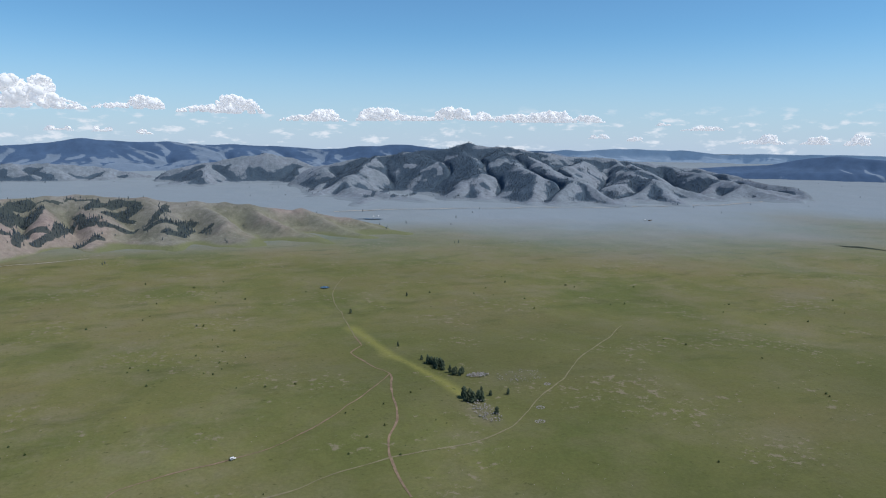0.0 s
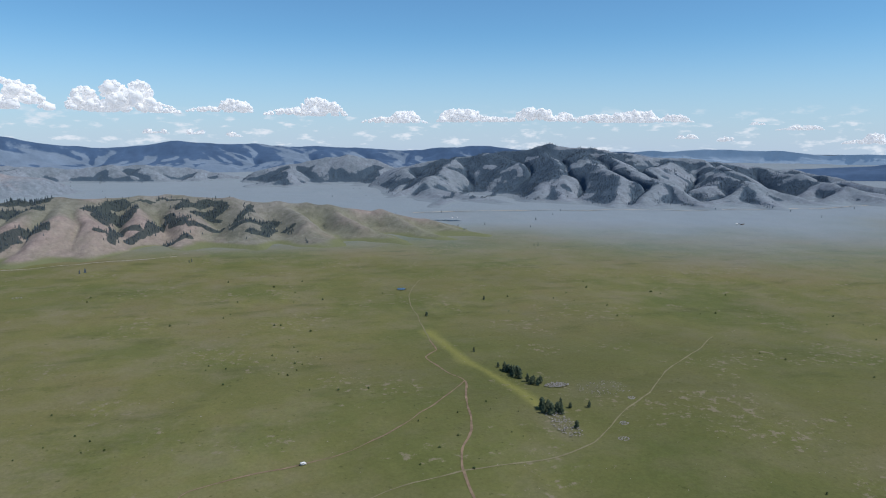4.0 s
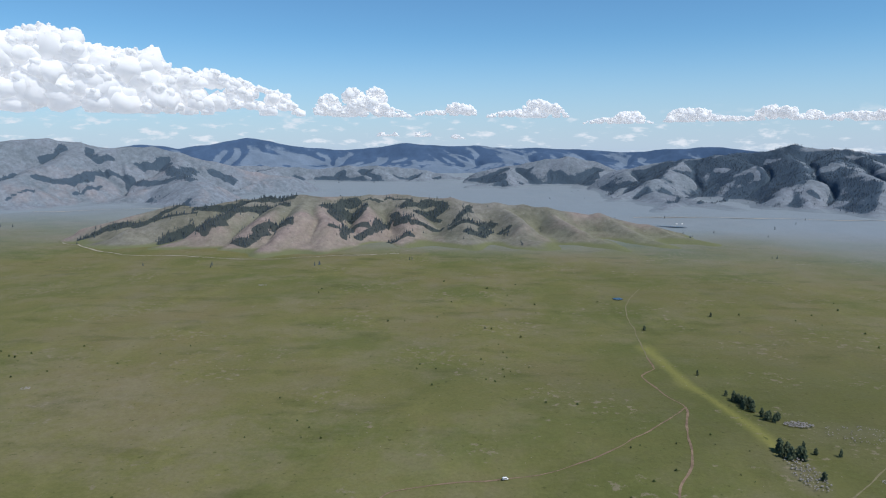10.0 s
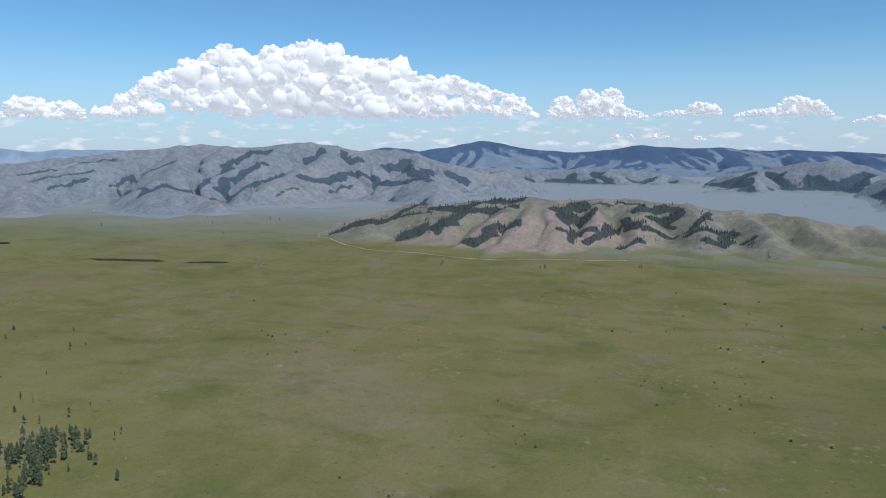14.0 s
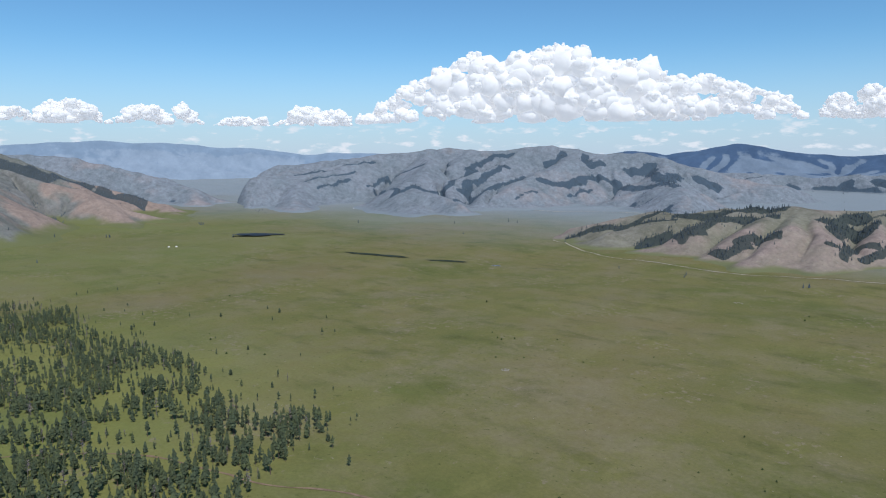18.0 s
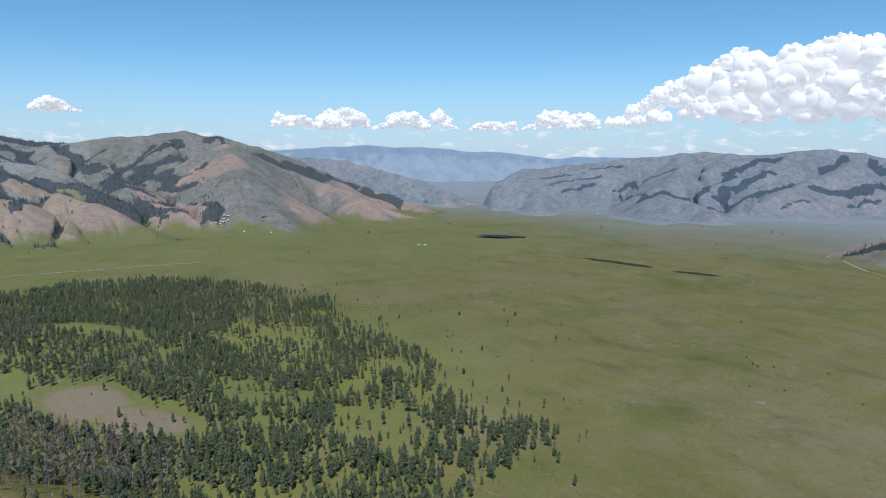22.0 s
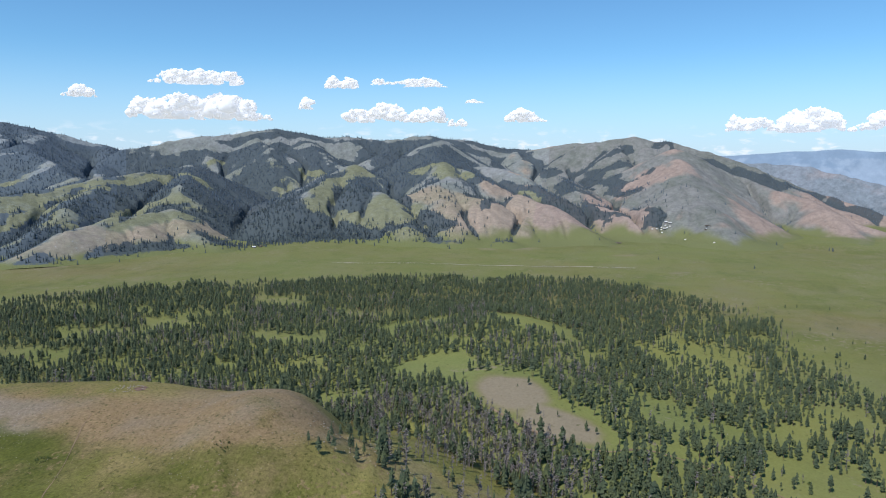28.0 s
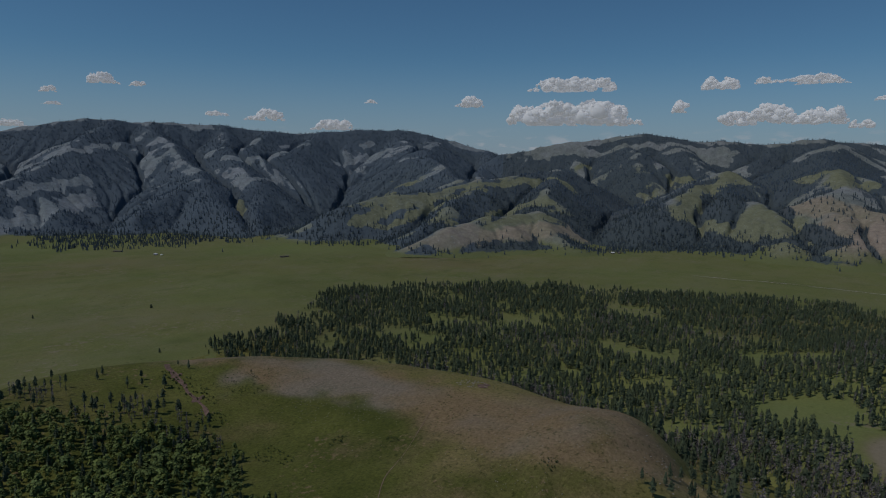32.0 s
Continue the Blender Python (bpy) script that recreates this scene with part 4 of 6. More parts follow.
CHAIN_OPEN_HIGH = [([(-2738, -2525), (-2800, -2511)], 21, "grey"), ([(-2538, -2508), (-2703, -2458), (-2751, -2323)], 20, "grey"), ([(-2749, -2392), (-2850, -2163), (-3074, -2270)], 24, "grey"), ([(-2611, -2131), (-2643, -2060)], 15, "grey"), ([(-2568, -2436), (-2551, -2331)], 15, "grey"), ([(-2389, -2768), (-2447, -2765)], 12, "grey"), ([(-3106, -1449), (-3187, -1411)], 15, "green"), ([(-3159, -1702), (-3267, -1498), (-3343, -1342), (-3423, -1155), (-3480, -961), (-3521, -853)], 32, "grey"), ([(-3334, -1091), (-3451, -951), (-3461, -836)], 28, "grey"), ([(-3094, -987), (-3090, -890)], 25, "green"), ([(-2284, -647), (-2358, -659), (-2519, -654), (-2725, -604), (-2712, -567)], 32, "green"), ([(-2273, -613), (-2235, -503), (-2212, -404), (-2246, -304)], 23, "green")]
CHAIN_OPEN_EAST = [([(-2274, -458), (-2363, -444), (-2289, -387), (-2322, -319)], 23, "green"), ([(-2742, -397), (-2769, -328), (-2771, -286), (-2645, -246), (-2669, -189)], 40, "green"), ([(-3088, -479), (-3110, -388), (-3221, -333), (-3166, -228)], 24, "grey"), ([(-2419, -303), (-2403, -226), (-2363, -131), (-2281, -189)], 40, "tan"), ([(-2894, -111), (-2790, -22), (-2735, 77), (-2774, 134)], 22, "grey"), ([(-2664, 25), (-2565, 100)], 14, "green"), ([(-2191, -77), (-2435, 36), (-2305, 168), (-2429, 283)], 47, "pink"), ([(-2096, -96), (-2168, 51), (-2193, 269)], 31, "tan"), ([(-2867, 160), (-2925, 249)], 19, "grey"), ([(-2597, 289), (-2640, 360), (-2397, 428)], 23, "pink"), ([(-3598, 152), (-3496, 287), (-3421, 434)], 27, "grey")]
CHAIN_OPEN_FAR = [([(-3254, 323), (-3309, 468), (-3360, 651)], 33, "grey"), ([(-2856, 461), (-2792, 566)], 54, "pink"), ([(-2601, 419), (-2445, 518)], 26, "grey"), ([(-950, -2402), (-1100, -2429), (-1301, -2573)], 48, "grey"), ([(-1178, -3027), (-1284, -2972), (-1459, -2900), (-1659, -3055)], 29, "grey"), ([(-1040, -2546), (-1209, -2640), (-1352, -2678)], 32, "grey")]
BAND_WOODS = [([(-2760, -58), (-2644, 62), (-2512, 169), (-2524, 271), (-2437, 313)], 34), ([(-2722, 170), (-2648, 291), (-2596, 387), (-2368, 467)], 23), ([(-3135, 318), (-2984, 384), (-2708, 444)], 40), ([(-1877, -793), (-2021, -749), (-2094, -664)], 24), ([(-2128, -347), (-2116, -179)], 14)]
CHAIN = [("pink_mountain", "bare mountain with reddish scree foot slopes", MAT_ROCKY, 56, 88, 10000, (8, 14), WEST_STRAYS),
         ("wooded_mountain", "long mountain with dark forest and open green spurs", MAT_GREEN, 88, 121, 24000, (9, 16), FOOT_STRAYS),
         ("dark_mountain", "dark forested mountain with a few bald grey spurs", MAT_DARK, 121, 172, 36000, (9, 16), SOUTH_STRAYS)]
west_slope = mountain(CHAIN, chain, np.arange(56, 172.05, 0.1), np.linspace(1800, 4700, 280), 61, WOODED, 0.5, 9.0, RED, GREEN, aspect=0.55, climb=CLIMB, gully=1.1, strips=SPUR_WOODS + GULLY_WOODS + FOOT_WOODS + SOUTH_WOODS + BAND_WOODS, opens=CHAIN_OPEN + CHAIN_OPEN_HIGH + CHAIN_OPEN_EAST + CHAIN_OPEN_FAR, ends=(True, False), apron=APRON, worn=18.0)

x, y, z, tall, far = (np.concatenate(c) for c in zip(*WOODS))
for name, label, material, own in (("distant_woods", "dark pine woods on the distant slopes", MAT_FAR_NEEDLE, far < 2550), ("far_woods", "pine woods high on the far slopes, tinted blue-grey for haze", MAT_HAZE_NEEDLE, far >= 2550)):
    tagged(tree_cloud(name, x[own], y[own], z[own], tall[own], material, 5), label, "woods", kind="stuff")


# ---------------------------------------------------------------- far ranges
def far_range(name, label, crest, depth, az, r, material, seed, k=0.2):
    rng = random.Random(seed)
    segs = [(a, b, 1.0) for a, b in zip(crest, crest[1:])] + spurs(crest, math.hypot(crest[0][0], crest[0][1]) - depth, 500, rng)
    def height(X, Y):
        h = seg_height(X, Y, segs, k, 120.0)
        h = np.maximum(h, 70 - (70 - h) * 0.3)
        return h + 45 * fbm(X, Y, 900, seed, 5) * step(30, 160, h)

    p = Patch(az, r, height)
    top = p.Z.max(axis=1, keepdims=True)
    whole = p.Z.copy()
    erode(p, seed, 34.0, 3, stride=40.0)
    p.Z += blur(np.maximum(whole - p.Z, 0) * step(0.85, 0.98, whole / np.maximum(top, 60)), 2)
    p.Z -= 110 * np.clip(1 - np.arange(p.Z.shape[1]) / 12, 0, 1)[None, :]  # the foot runs on below the plain
    p.slopes()
    face = (p.nx * WX + p.ny * WY) / (np.hypot(p.nx, p.ny) + 0.08)
    bald = np.clip(0.30 - 0.75 * face - (p.Z - 0.45 * top) / 260 + 0.3 * fbm(p.X, p.Y, 500, seed + 5, 4), 0, 1)
    tagged(p.build(name, material, bald=bald), label, "mountains", kind="structure")


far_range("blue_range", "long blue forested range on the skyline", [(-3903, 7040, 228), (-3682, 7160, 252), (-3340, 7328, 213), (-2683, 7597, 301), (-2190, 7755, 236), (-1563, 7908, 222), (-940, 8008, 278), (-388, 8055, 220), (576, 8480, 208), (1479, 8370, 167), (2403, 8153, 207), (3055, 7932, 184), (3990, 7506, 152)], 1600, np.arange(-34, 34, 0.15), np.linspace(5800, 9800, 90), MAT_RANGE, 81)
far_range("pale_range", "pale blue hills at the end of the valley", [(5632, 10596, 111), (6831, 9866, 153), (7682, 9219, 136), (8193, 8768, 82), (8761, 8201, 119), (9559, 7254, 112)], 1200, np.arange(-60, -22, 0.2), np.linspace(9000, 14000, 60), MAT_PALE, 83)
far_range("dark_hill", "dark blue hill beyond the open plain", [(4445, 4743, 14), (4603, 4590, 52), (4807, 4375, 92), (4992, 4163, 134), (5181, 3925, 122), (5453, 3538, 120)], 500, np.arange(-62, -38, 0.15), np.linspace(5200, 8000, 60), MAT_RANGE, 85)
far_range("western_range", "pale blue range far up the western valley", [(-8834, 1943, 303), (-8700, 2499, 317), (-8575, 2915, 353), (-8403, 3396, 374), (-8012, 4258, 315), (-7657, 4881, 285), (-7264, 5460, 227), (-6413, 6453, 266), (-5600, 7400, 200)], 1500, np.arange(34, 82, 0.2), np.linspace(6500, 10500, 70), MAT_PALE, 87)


# ---------------------------------------------------------------- clouds
def cloud_stuff():
    m, t, b = nodes_of("cloud")
    b.inputs["Base Color"].default_value = (0.60, 0.605, 0.615, 1)
    b.inputs["Roughness"].default_value = 1.0
    b.inputs["Specular IOR Level"].default_value = 0.0
    glow = t.nodes.new("ShaderNodeBsdfTranslucent")
    glow.inputs["Color"].default_value = (0.66, 0.68, 0.71, 1)
    both = t.nodes.new("ShaderNodeMixShader")
    both.inputs[0].default_value = 0.30
    # added emission stands in for light scattered inside the cloud
    b.inputs["Emission Color"].default_value, b.inputs["Emission Strength"].default_value = (0.88, 0.91, 0.97, 1), 0.53
    t.links.new(b.outputs[0], both.inputs[1])
    t.links.new(glow.outputs[0], both.inputs[2])
    t.links.new(both.outputs[0], t.nodes["Material Output"].inputs["Surface"])
    bump(t, b, tex(t, 0.022, 6, 0.62), 0.28, 12.0)
    return m


MAT_CLOUD = cloud_stuff()
ball = bmesh.new()
bmesh.ops.create_icosphere(ball, subdivisions=2, radius=1.0)
BALL_V = np.array([v.co[:] for v in ball.verts])
BALL_F = np.array([[v.index for v in f.verts] for f in ball.faces])
ball.free()


def puffs(name, centres, radii, material, rng, flat, floor, side):
    """Heaped balls with knobbly skins, cut off flat below."""
    centres, radii = np.asarray(centres), np.asarray(radii)
    # smaller heads sprout from the larger ones
    k = np.repeat(np.arange(len(radii)), 3 if np.max(radii) > 25 else 2)
    d = rng.normal(0, 1, (len(k), 3)) + (0, 0, 0.6)
    d /= np.linalg.norm(d, axis=1)[:, None]
    kid = radii[k] * rng.uniform(0.32, 0.62, len(k))
    heads, size = centres[k] + d * (radii[k] * 0.85)[:, None] * (1, 1, flat), kid
    k = np.repeat(np.arange(len(size)), 2)
    d = rng.normal(0, 1, (len(k), 3)) + (0, 0, 0.4)
    d /= np.linalg.norm(d, axis=1)[:, None]
    centres = np.concatenate([centres, heads, heads[k] + d * (size[k] * 0.9)[:, None]])
    radii = np.concatenate([radii, size, size[k] * rng.uniform(0.3, 0.55, len(k))])
    n, b = len(radii), BALL_V
    c, r = centres[:, None], radii[:, None, None]
    s = rng.uniform(0, 50, (n, 1, 2))
    lump = 0.34 * fbm(b[:, 0] * 3 + s[..., 0] + 7, b[:, 1] * 3 + b[:, 2] * 2.3 + s[..., 1], 1.6, 3, 2)
    p = b * (1 + lump)[..., None] * r * np.array([1, 1, flat]) + c
    # below the base the heap fades out into a soft level floor
    p[..., 2] = np.where(p[..., 2] < floor, floor - (floor - p[..., 2]) * 0.22, p[..., 2])
    F = BALL_F[None] + (np.arange(n) * len(b))[:, None, None]
    return mesh_object(name, p.reshape(-1, 3), F.reshape(-1, 3), material)


def cloud(az, wide, low, high, seed, label, dist=4800.0, profile=None):
    """A cumulus: bearing and width in degrees; height of base and of body above eye level as a part of the distance."""
    rng = np.random.default_rng(seed)
    half = math.tan(radians(wide / 2)) * dist
    floor = MID[2] + low * dist
    body = high * dist
    n = int(np.clip(half / max(body, 12) * 34, 16, 150)) * (2 if body > 200 else 1)
    u = np.concatenate([rng.uniform(-1, 1, n), np.linspace(-0.97, 0.97, n // 2)])
    if profile:
        outline = lambda v: np.interp(v, [p[0] for p in profile], [p[1] for p in profile])
    else:
        heads = [(rng.uniform(-0.8, 0.8), rng.uniform(0.12, 0.4), rng.uniform(0.45, 1.0)) for _ in range(int(rng.integers(3, 6)))]
        outline = lambda v: np.clip(0.42 * np.sqrt(np.clip(1 - v * v, 0, 1)) + 0.62 * np.max([h * np.sqrt(np.clip(1 - ((v - m) / w) ** 2, 0, 1)) for m, w, h in heads], 0), 0.10, 1)
    top = outline(u)
    r = np.maximum(body * np.clip(top, 0.15, 1) * rng.uniform(0.11, 0.27, len(u)) * (0.95 if body > 200 else 1.6), body * 0.08)
    rise = np.concatenate([rng.uniform(0, 1, n) ** 0.8, np.full(n // 2, 1.0)])
    z = floor + r * 0.3 + rise * np.maximum(body * top - r * 1.1, 0)
    r = np.where(rise > 0.99, r * 0.55, r)
    deep = rng.uniform(-0.5, 0.5, len(u)) * np.minimum(body * 0.8, 90)
    a = radians(az)
    side, out = np.array([-math.cos(a), -math.sin(a)]), np.array([-math.sin(a), math.cos(a)])
    xy = MID[:2] + out * (dist + deep)[:, None] + np.outer(u * half * 0.96, -side)
    ob = puffs("cloud", np.column_stack([xy, z]), r, MAT_CLOUD, rng, 0.8 if body > 60 else 0.6, floor, side)
    return tagged(ob, label, "cloud", group="fair weather clouds", kind="structure")


BIG = [(-1, 0.02), (-0.93, 0.2), (-0.78, 0.48), (-0.6, 0.68), (-0.44, 0.95), (-0.36, 0.72), (-0.22, 0.88), (-0.03, 1.0), (0.08, 0.8), (0.2, 0.78), (0.35, 0.76), (0.45, 0.52), (0.62, 0.56), (0.8, 0.4), (0.92, 0.32), (1, 0.1)]
HEAP = "white heaped cumulus cloud with a flat grey base"
cloud(32.2, 35.0, 0.042, 0.112, 3, "huge white towering cumulus cloud bank", 4780, BIG)
for k, row in enumerate([(10.2, 7.9, 0.0393, 0.0429), (3.4, 5.2, 0.0419, 0.0191), (-3.2, 7.0, 0.0387, 0.0287), (-10.4, 5.6, 0.029, 0.0225), (-17.1, 7.0, 0.0308, 0.0221), (-22.4, 6.4, 0.0315, 0.0213), (-29.8, 9.2, 0.0297, 0.0164),
                         (74.3, 4.1, 0.0409, 0.0213), (70.5, 4.3, 0.0384, 0.0351), (64.8, 7.2, 0.0381, 0.0378), (58.5, 4.5, 0.0365, 0.0156), (53.0, 6.4, 0.0369, 0.0316)]):
    cloud(*row, 20 + k, HEAP, 4800)
for k, row in enumerate([(99.0, 2.5, 0.0587, 0.0251), (91.5, 3.5, 0.0568, 0.0203), (99.6, 3.7, 0.1052, 0.0090), (95.6, 1.6, 0.0830, 0.0077), (97.0, 1.6, 0.0509, 0.0139), (125.5, 2.4, 0.0823, 0.0176), (117.4, 7.0, 0.1039, 0.0220), (117.0, 11.0, 0.0576, 0.0380),
                         (106.3, 2.7, 0.1027, 0.0179), (101.1, 6.0, 0.1083, 0.0118), (109.2, 1.0, 0.0731, 0.0194), (102.1, 8.5, 0.0561, 0.0301)]):
    cloud(*row, 50 + k, "small white fair-weather cloud in blue sky", 4800)
for k, row in enumerate([(159.6, 2.7, 0.0414, 0.0116), (157.0, 1.2, 0.0850, 0.0104), (153.4, 2.3, 0.0992, 0.0143), (151.1, 1.2, 0.0978, 0.0087), (156.8, 1.4, 0.0699, 0.0049), (145.5, 1.9, 0.0632, 0.0076), (141.9, 3.3, 0.0588, 0.0193), (136.6, 3.6, 0.0475, 0.0158), (133.5, 1.1, 0.0856, 0.0079)]):
    cloud(*row, 80 + k, "small white fair-weather cloud in blue sky", 4800)
for k, row in enumerate([(-41.6, 3.4, 0.0184, 0.0081), (-45.9, 3.4, 0.001, 0.0144), (-49.4, 2.1, 0.001, 0.0126), (-52.0, 1.6, 0.0, 0.0184), (8.2, 2.0, 0.0121, 0.0084), (5.3, 1.5, 0.0114, 0.0086), (2.4, 1.2, 0.0084, 0.0088), (-33.8, 1.8, 0.0073, 0.0070), (-36.6, 1.3, 0.0038, 0.0077), (-38.7, 1.2, 0.0252, 0.0053)]):
    cloud(*row, 110 + k, "tiny cloud low over the distant hills", 4830)


# ---------------------------------------------------------------- trees near enough to tell apart
def part(name, bm, material, parent, label="", smooth=False):
    me = bpy.data.meshes.new(name)
    bm.to_mesh(me)
    bm.free()
    for p in me.polygons:
        p.use_smooth = smooth
    me.materials.append(material)
    ob = new(name, me)
    ob.parent = parent
    if label:
        tagged(ob, label)
    return ob


def raw_part(name, verts, faces, material, parent, label=""):
    return mesh_object(name, verts, faces, material, False, parent, label)


def crown_shape(seed, wide=0.2, start=0.16, tiers=6, round_top=0.0, sides=7, tufts=9):
    """A conifer of height 1: ragged skirts of boughs one above the other, with loose tufts standing out of them."""
    rng = np.random.default_rng(seed)
    V, F = [], []
    lift = (0.96 - start) / tiers
    for k in range(tiers):
        u = k / tiers
        bulge = math.sqrt(max(0.0, 1 - (1.6 * u - 0.6) ** 2))
        reach = wide * ((1 - round_top) * (1 - u) ** 0.85 + round_top * bulge) * rng.uniform(0.8, 1.15) + 0.012
        z = start + (0.96 - start) * u
        n = len(V)
        turn = rng.uniform(0, 6.28)
        for j in range(sides):
            a = turn + 2 * math.pi * (j + rng.uniform(-0.3, 0.3)) / sides
            far = reach * (rng.uniform(0.9, 1.25) if (j + k) % 2 else rng.uniform(0.45, 0.8))
            V.append((math.cos(a) * far, math.sin(a) * far, z + lift * rng.uniform(-0.35, 0.35)))
        V.append((rng.uniform(-0.2, 0.2) * reach, rng.uniform(-0.2, 0.2) * reach, min(1.0, z + lift * rng.uniform(1.5, 2.1)) if k < tiers - 1 else 1.0))
        F += [(n + j, n + (j + 1) % sides, n + sides) for j in range(sides)]
    for k in range(tufts):
        u = rng.uniform(0, 0.85)
        z = start + (0.96 - start) * u
        reach = wide * ((1 - round_top) * (1 - u) ** 0.85 + round_top * math.sqrt(max(0.0, 1 - (1.6 * u - 0.6) ** 2)))
        a, far, size = rng.uniform(0, 6.28), reach * rng.uniform(0.6, 1.1), rng.uniform(0.25, 0.45) * wide + 0.01
        c = np.array([math.cos(a) * far, math.sin(a) * far, z])
        n = len(V)
        V += [tuple(c + np.array([math.cos(w) * size, math.sin(w) * size, -0.3 * size])) for w in (a, a + 2.1, a + 4.2)] + [tuple(c + np.array([0, 0, size * 1.1]))]
        F += [(n, n + 1, n + 3), (n + 1, n + 2, n + 3), (n + 2, n, n + 3)]
    return np.array(V), np.array(F)


def leafy_shape(seed, wide=0.28, start=0.15, tufts=110, size=0.085):
    """A broadleaf crown: many small tilted leaf tufts in a lumpy egg, denser to the outside."""
    rng = np.random.default_rng(seed)
    lumps = [(rng.uniform(-0.5, 0.5) * wide, rng.uniform(-0.5, 0.5) * wide, rng.uniform(start + 0.15, 0.8), rng.uniform(0.5, 0.8) * wide) for _ in range(5)] + [(0, 0, 0.5, wide * 0.8), (0, 0, 0.78, wide * 0.55)]
    V, F = [], []
    for k in range(tufts):
        cx, cy, cz, r = lumps[k % len(lumps)]
        d = rng.normal(0, 1, 3)
        d /= np.linalg.norm(d)
        p = np.array([cx, cy, cz]) + d * r * rng.uniform(0.6, 1.05) * np.array([1, 1, 0.9])
        if p[2] < start:
            continue
        n = d + rng.normal(0, 0.45, 3) + (0, 0, 0.4)
        n /= np.linalg.norm(n)
        e = np.cross(n, (0.3, 0.2, 0.9))
        e /= np.linalg.norm(e) + 1e-6
        f = np.cross(n, e)
        s = size * rng.uniform(0.6, 1.3)
        m = len(V)
        V += [p - e * s, p + f * s * 0.8 + n * s * 0.25, p + e * s, p - f * s * 0.9]
        F += [(m, m + 1, m + 2), (m, m + 2, m + 3)]
    V, F = np.array(V), np.array(F)
    V[:, 2] *= 1.0 / V[:, 2].max()
    return V, F


def trunk_shape(top=0.9, thick=0.016, sides=5):
    a = np.linspace(0, 2 * np.pi, sides, endpoint=False)
    rings = [np.column_stack([np.cos(a) * thick * w, np.sin(a) * thick * w, np.full(sides, z)]) for z, w in ((-0.04, 1.25), (0.1, 1.0), (top * 0.6, 0.65), (top, 0.12))]
    V = np.concatenate(rings)
    F = [(r * sides + i, r * sides + (i + 1) % sides, (r + 1) * sides + (i + 1) % sides) for r in range(3) for i in range(sides)]
    F += [(r * sides + i, (r + 1) * sides + (i + 1) % sides, (r + 1) * sides + i) for r in range(3) for i in range(sides)]
    return V, np.array(F)


def snag_shape(seed):
    """A dead pine: a bare pole with broken stubs and thin twigs."""
    rng = np.random.default_rng(seed)
    V, F = trunk_shape(0.95, 0.018, 4)
    V, F = list(map(tuple, V)), list(map(tuple, F))
    for k in range(34):
        z, a, far = rng.uniform(0.25, 0.95), rng.uniform(0, 6.28), rng.uniform(0.06, 0.17)
        far *= 1.2 - z * 0.6
        n = len(V)
        ca, sa = math.cos(a), math.sin(a)
        up = rng.uniform(-0.02, 0.07)
        V += [(0, 0, z + 0.012), (0, 0, z - 0.012), (ca * far, sa * far, z + up), (ca * far * 0.7 - sa * 0.032, sa * far * 0.7 + ca * 0.032, z + up * 1.6)]
        F += [(n, n + 1, n + 2), (n, n + 2, n + 3)]
    return np.array(V), np.array(F)


CROWNS = [crown_shape(1, 0.150, 0.14, 7, 0.10), crown_shape(2, 0.18, 0.12, 7, 0.15), crown_shape(3, 0.14, 0.34, 5, 0.35, 7, 12), crown_shape(4, 0.165, 0.38, 5, 0.5, 7, 12), crown_shape(5, 0.18, 0.28, 6, 0.35, 7, 12), crown_shape(6, 0.11, 0.46, 5, 0.4, 6, 12)]
BROAD = [crown_shape(7, 0.28, 0.10, 6, 0.6, 8, 22), crown_shape(8, 0.23, 0.08, 7, 0.4, 8, 22)]
LEAFY = [leafy_shape(11, 0.30), leafy_shape(12, 0.26, 0.1), leafy_shape(13, 0.33, 0.2)]
SNAGS = [snag_shape(s) for s in (21, 22, 23)]
TRUNK = trunk_shape()


def planted(shapes, x, y, z, tall, pick, rng):
    """Copies of shapes set out on the ground, joined; returns verts and faces."""
    V, F, base = [], [], 0
    for s, (v, f) in enumerate(shapes):
        i = np.where(pick == s)[0]
        if not len(i):
            continue
        a = rng.uniform(0, 6.28, len(i))
        ca, sa = np.cos(a)[:, None], np.sin(a)[:, None]
        h = tall[i][:, None]
        w = h * rng.uniform(0.85, 1.2, (len(i), 1))
        lean = rng.normal(0, 0.02, (len(i), 2))
        px = (v[:, 0] * ca - v[:, 1] * sa) * w + v[:, 2] * h * lean[:, :1]
        py = (v[:, 0] * sa + v[:, 1] * ca) * w + v[:, 2] * h * lean[:, 1:]
        V.append(np.stack([px + x[i][:, None], py + y[i][:, None], v[:, 2] * h + z[i][:, None]], -1).reshape(-1, 3))
        F.append((f[None] + (np.arange(len(i)) * len(v))[:, None, None] + base).reshape(-1, 3))
        base += len(i) * len(v)
    return np.concatenate(V), np.concatenate(F)


EDGE = [(-400, 330), (-480, 470), (-600, 450), (-800, 462), (-1000, 470), (-1190, 490), (-1300, 376), (-1490, 207), (-1460, -115), (-1400, -450), (-1249, -680), (-1010, -850), (-733, -717), (-608, -686), (-520, -460), (-538, -330), (-556, -180), (-544, -110), (-530, -70), (-536, -20), (-500, 2), (-450, 4), (-380, 30), (-325, 90), (-320, 260)]
DEAD_BELT = [(-545, -400), (-562, -300), (-578, -190), (-578, -120), (-620, -80), (-668, -32), (-652, 25), (-628, 66), (-590, 106), (-540, 136)]
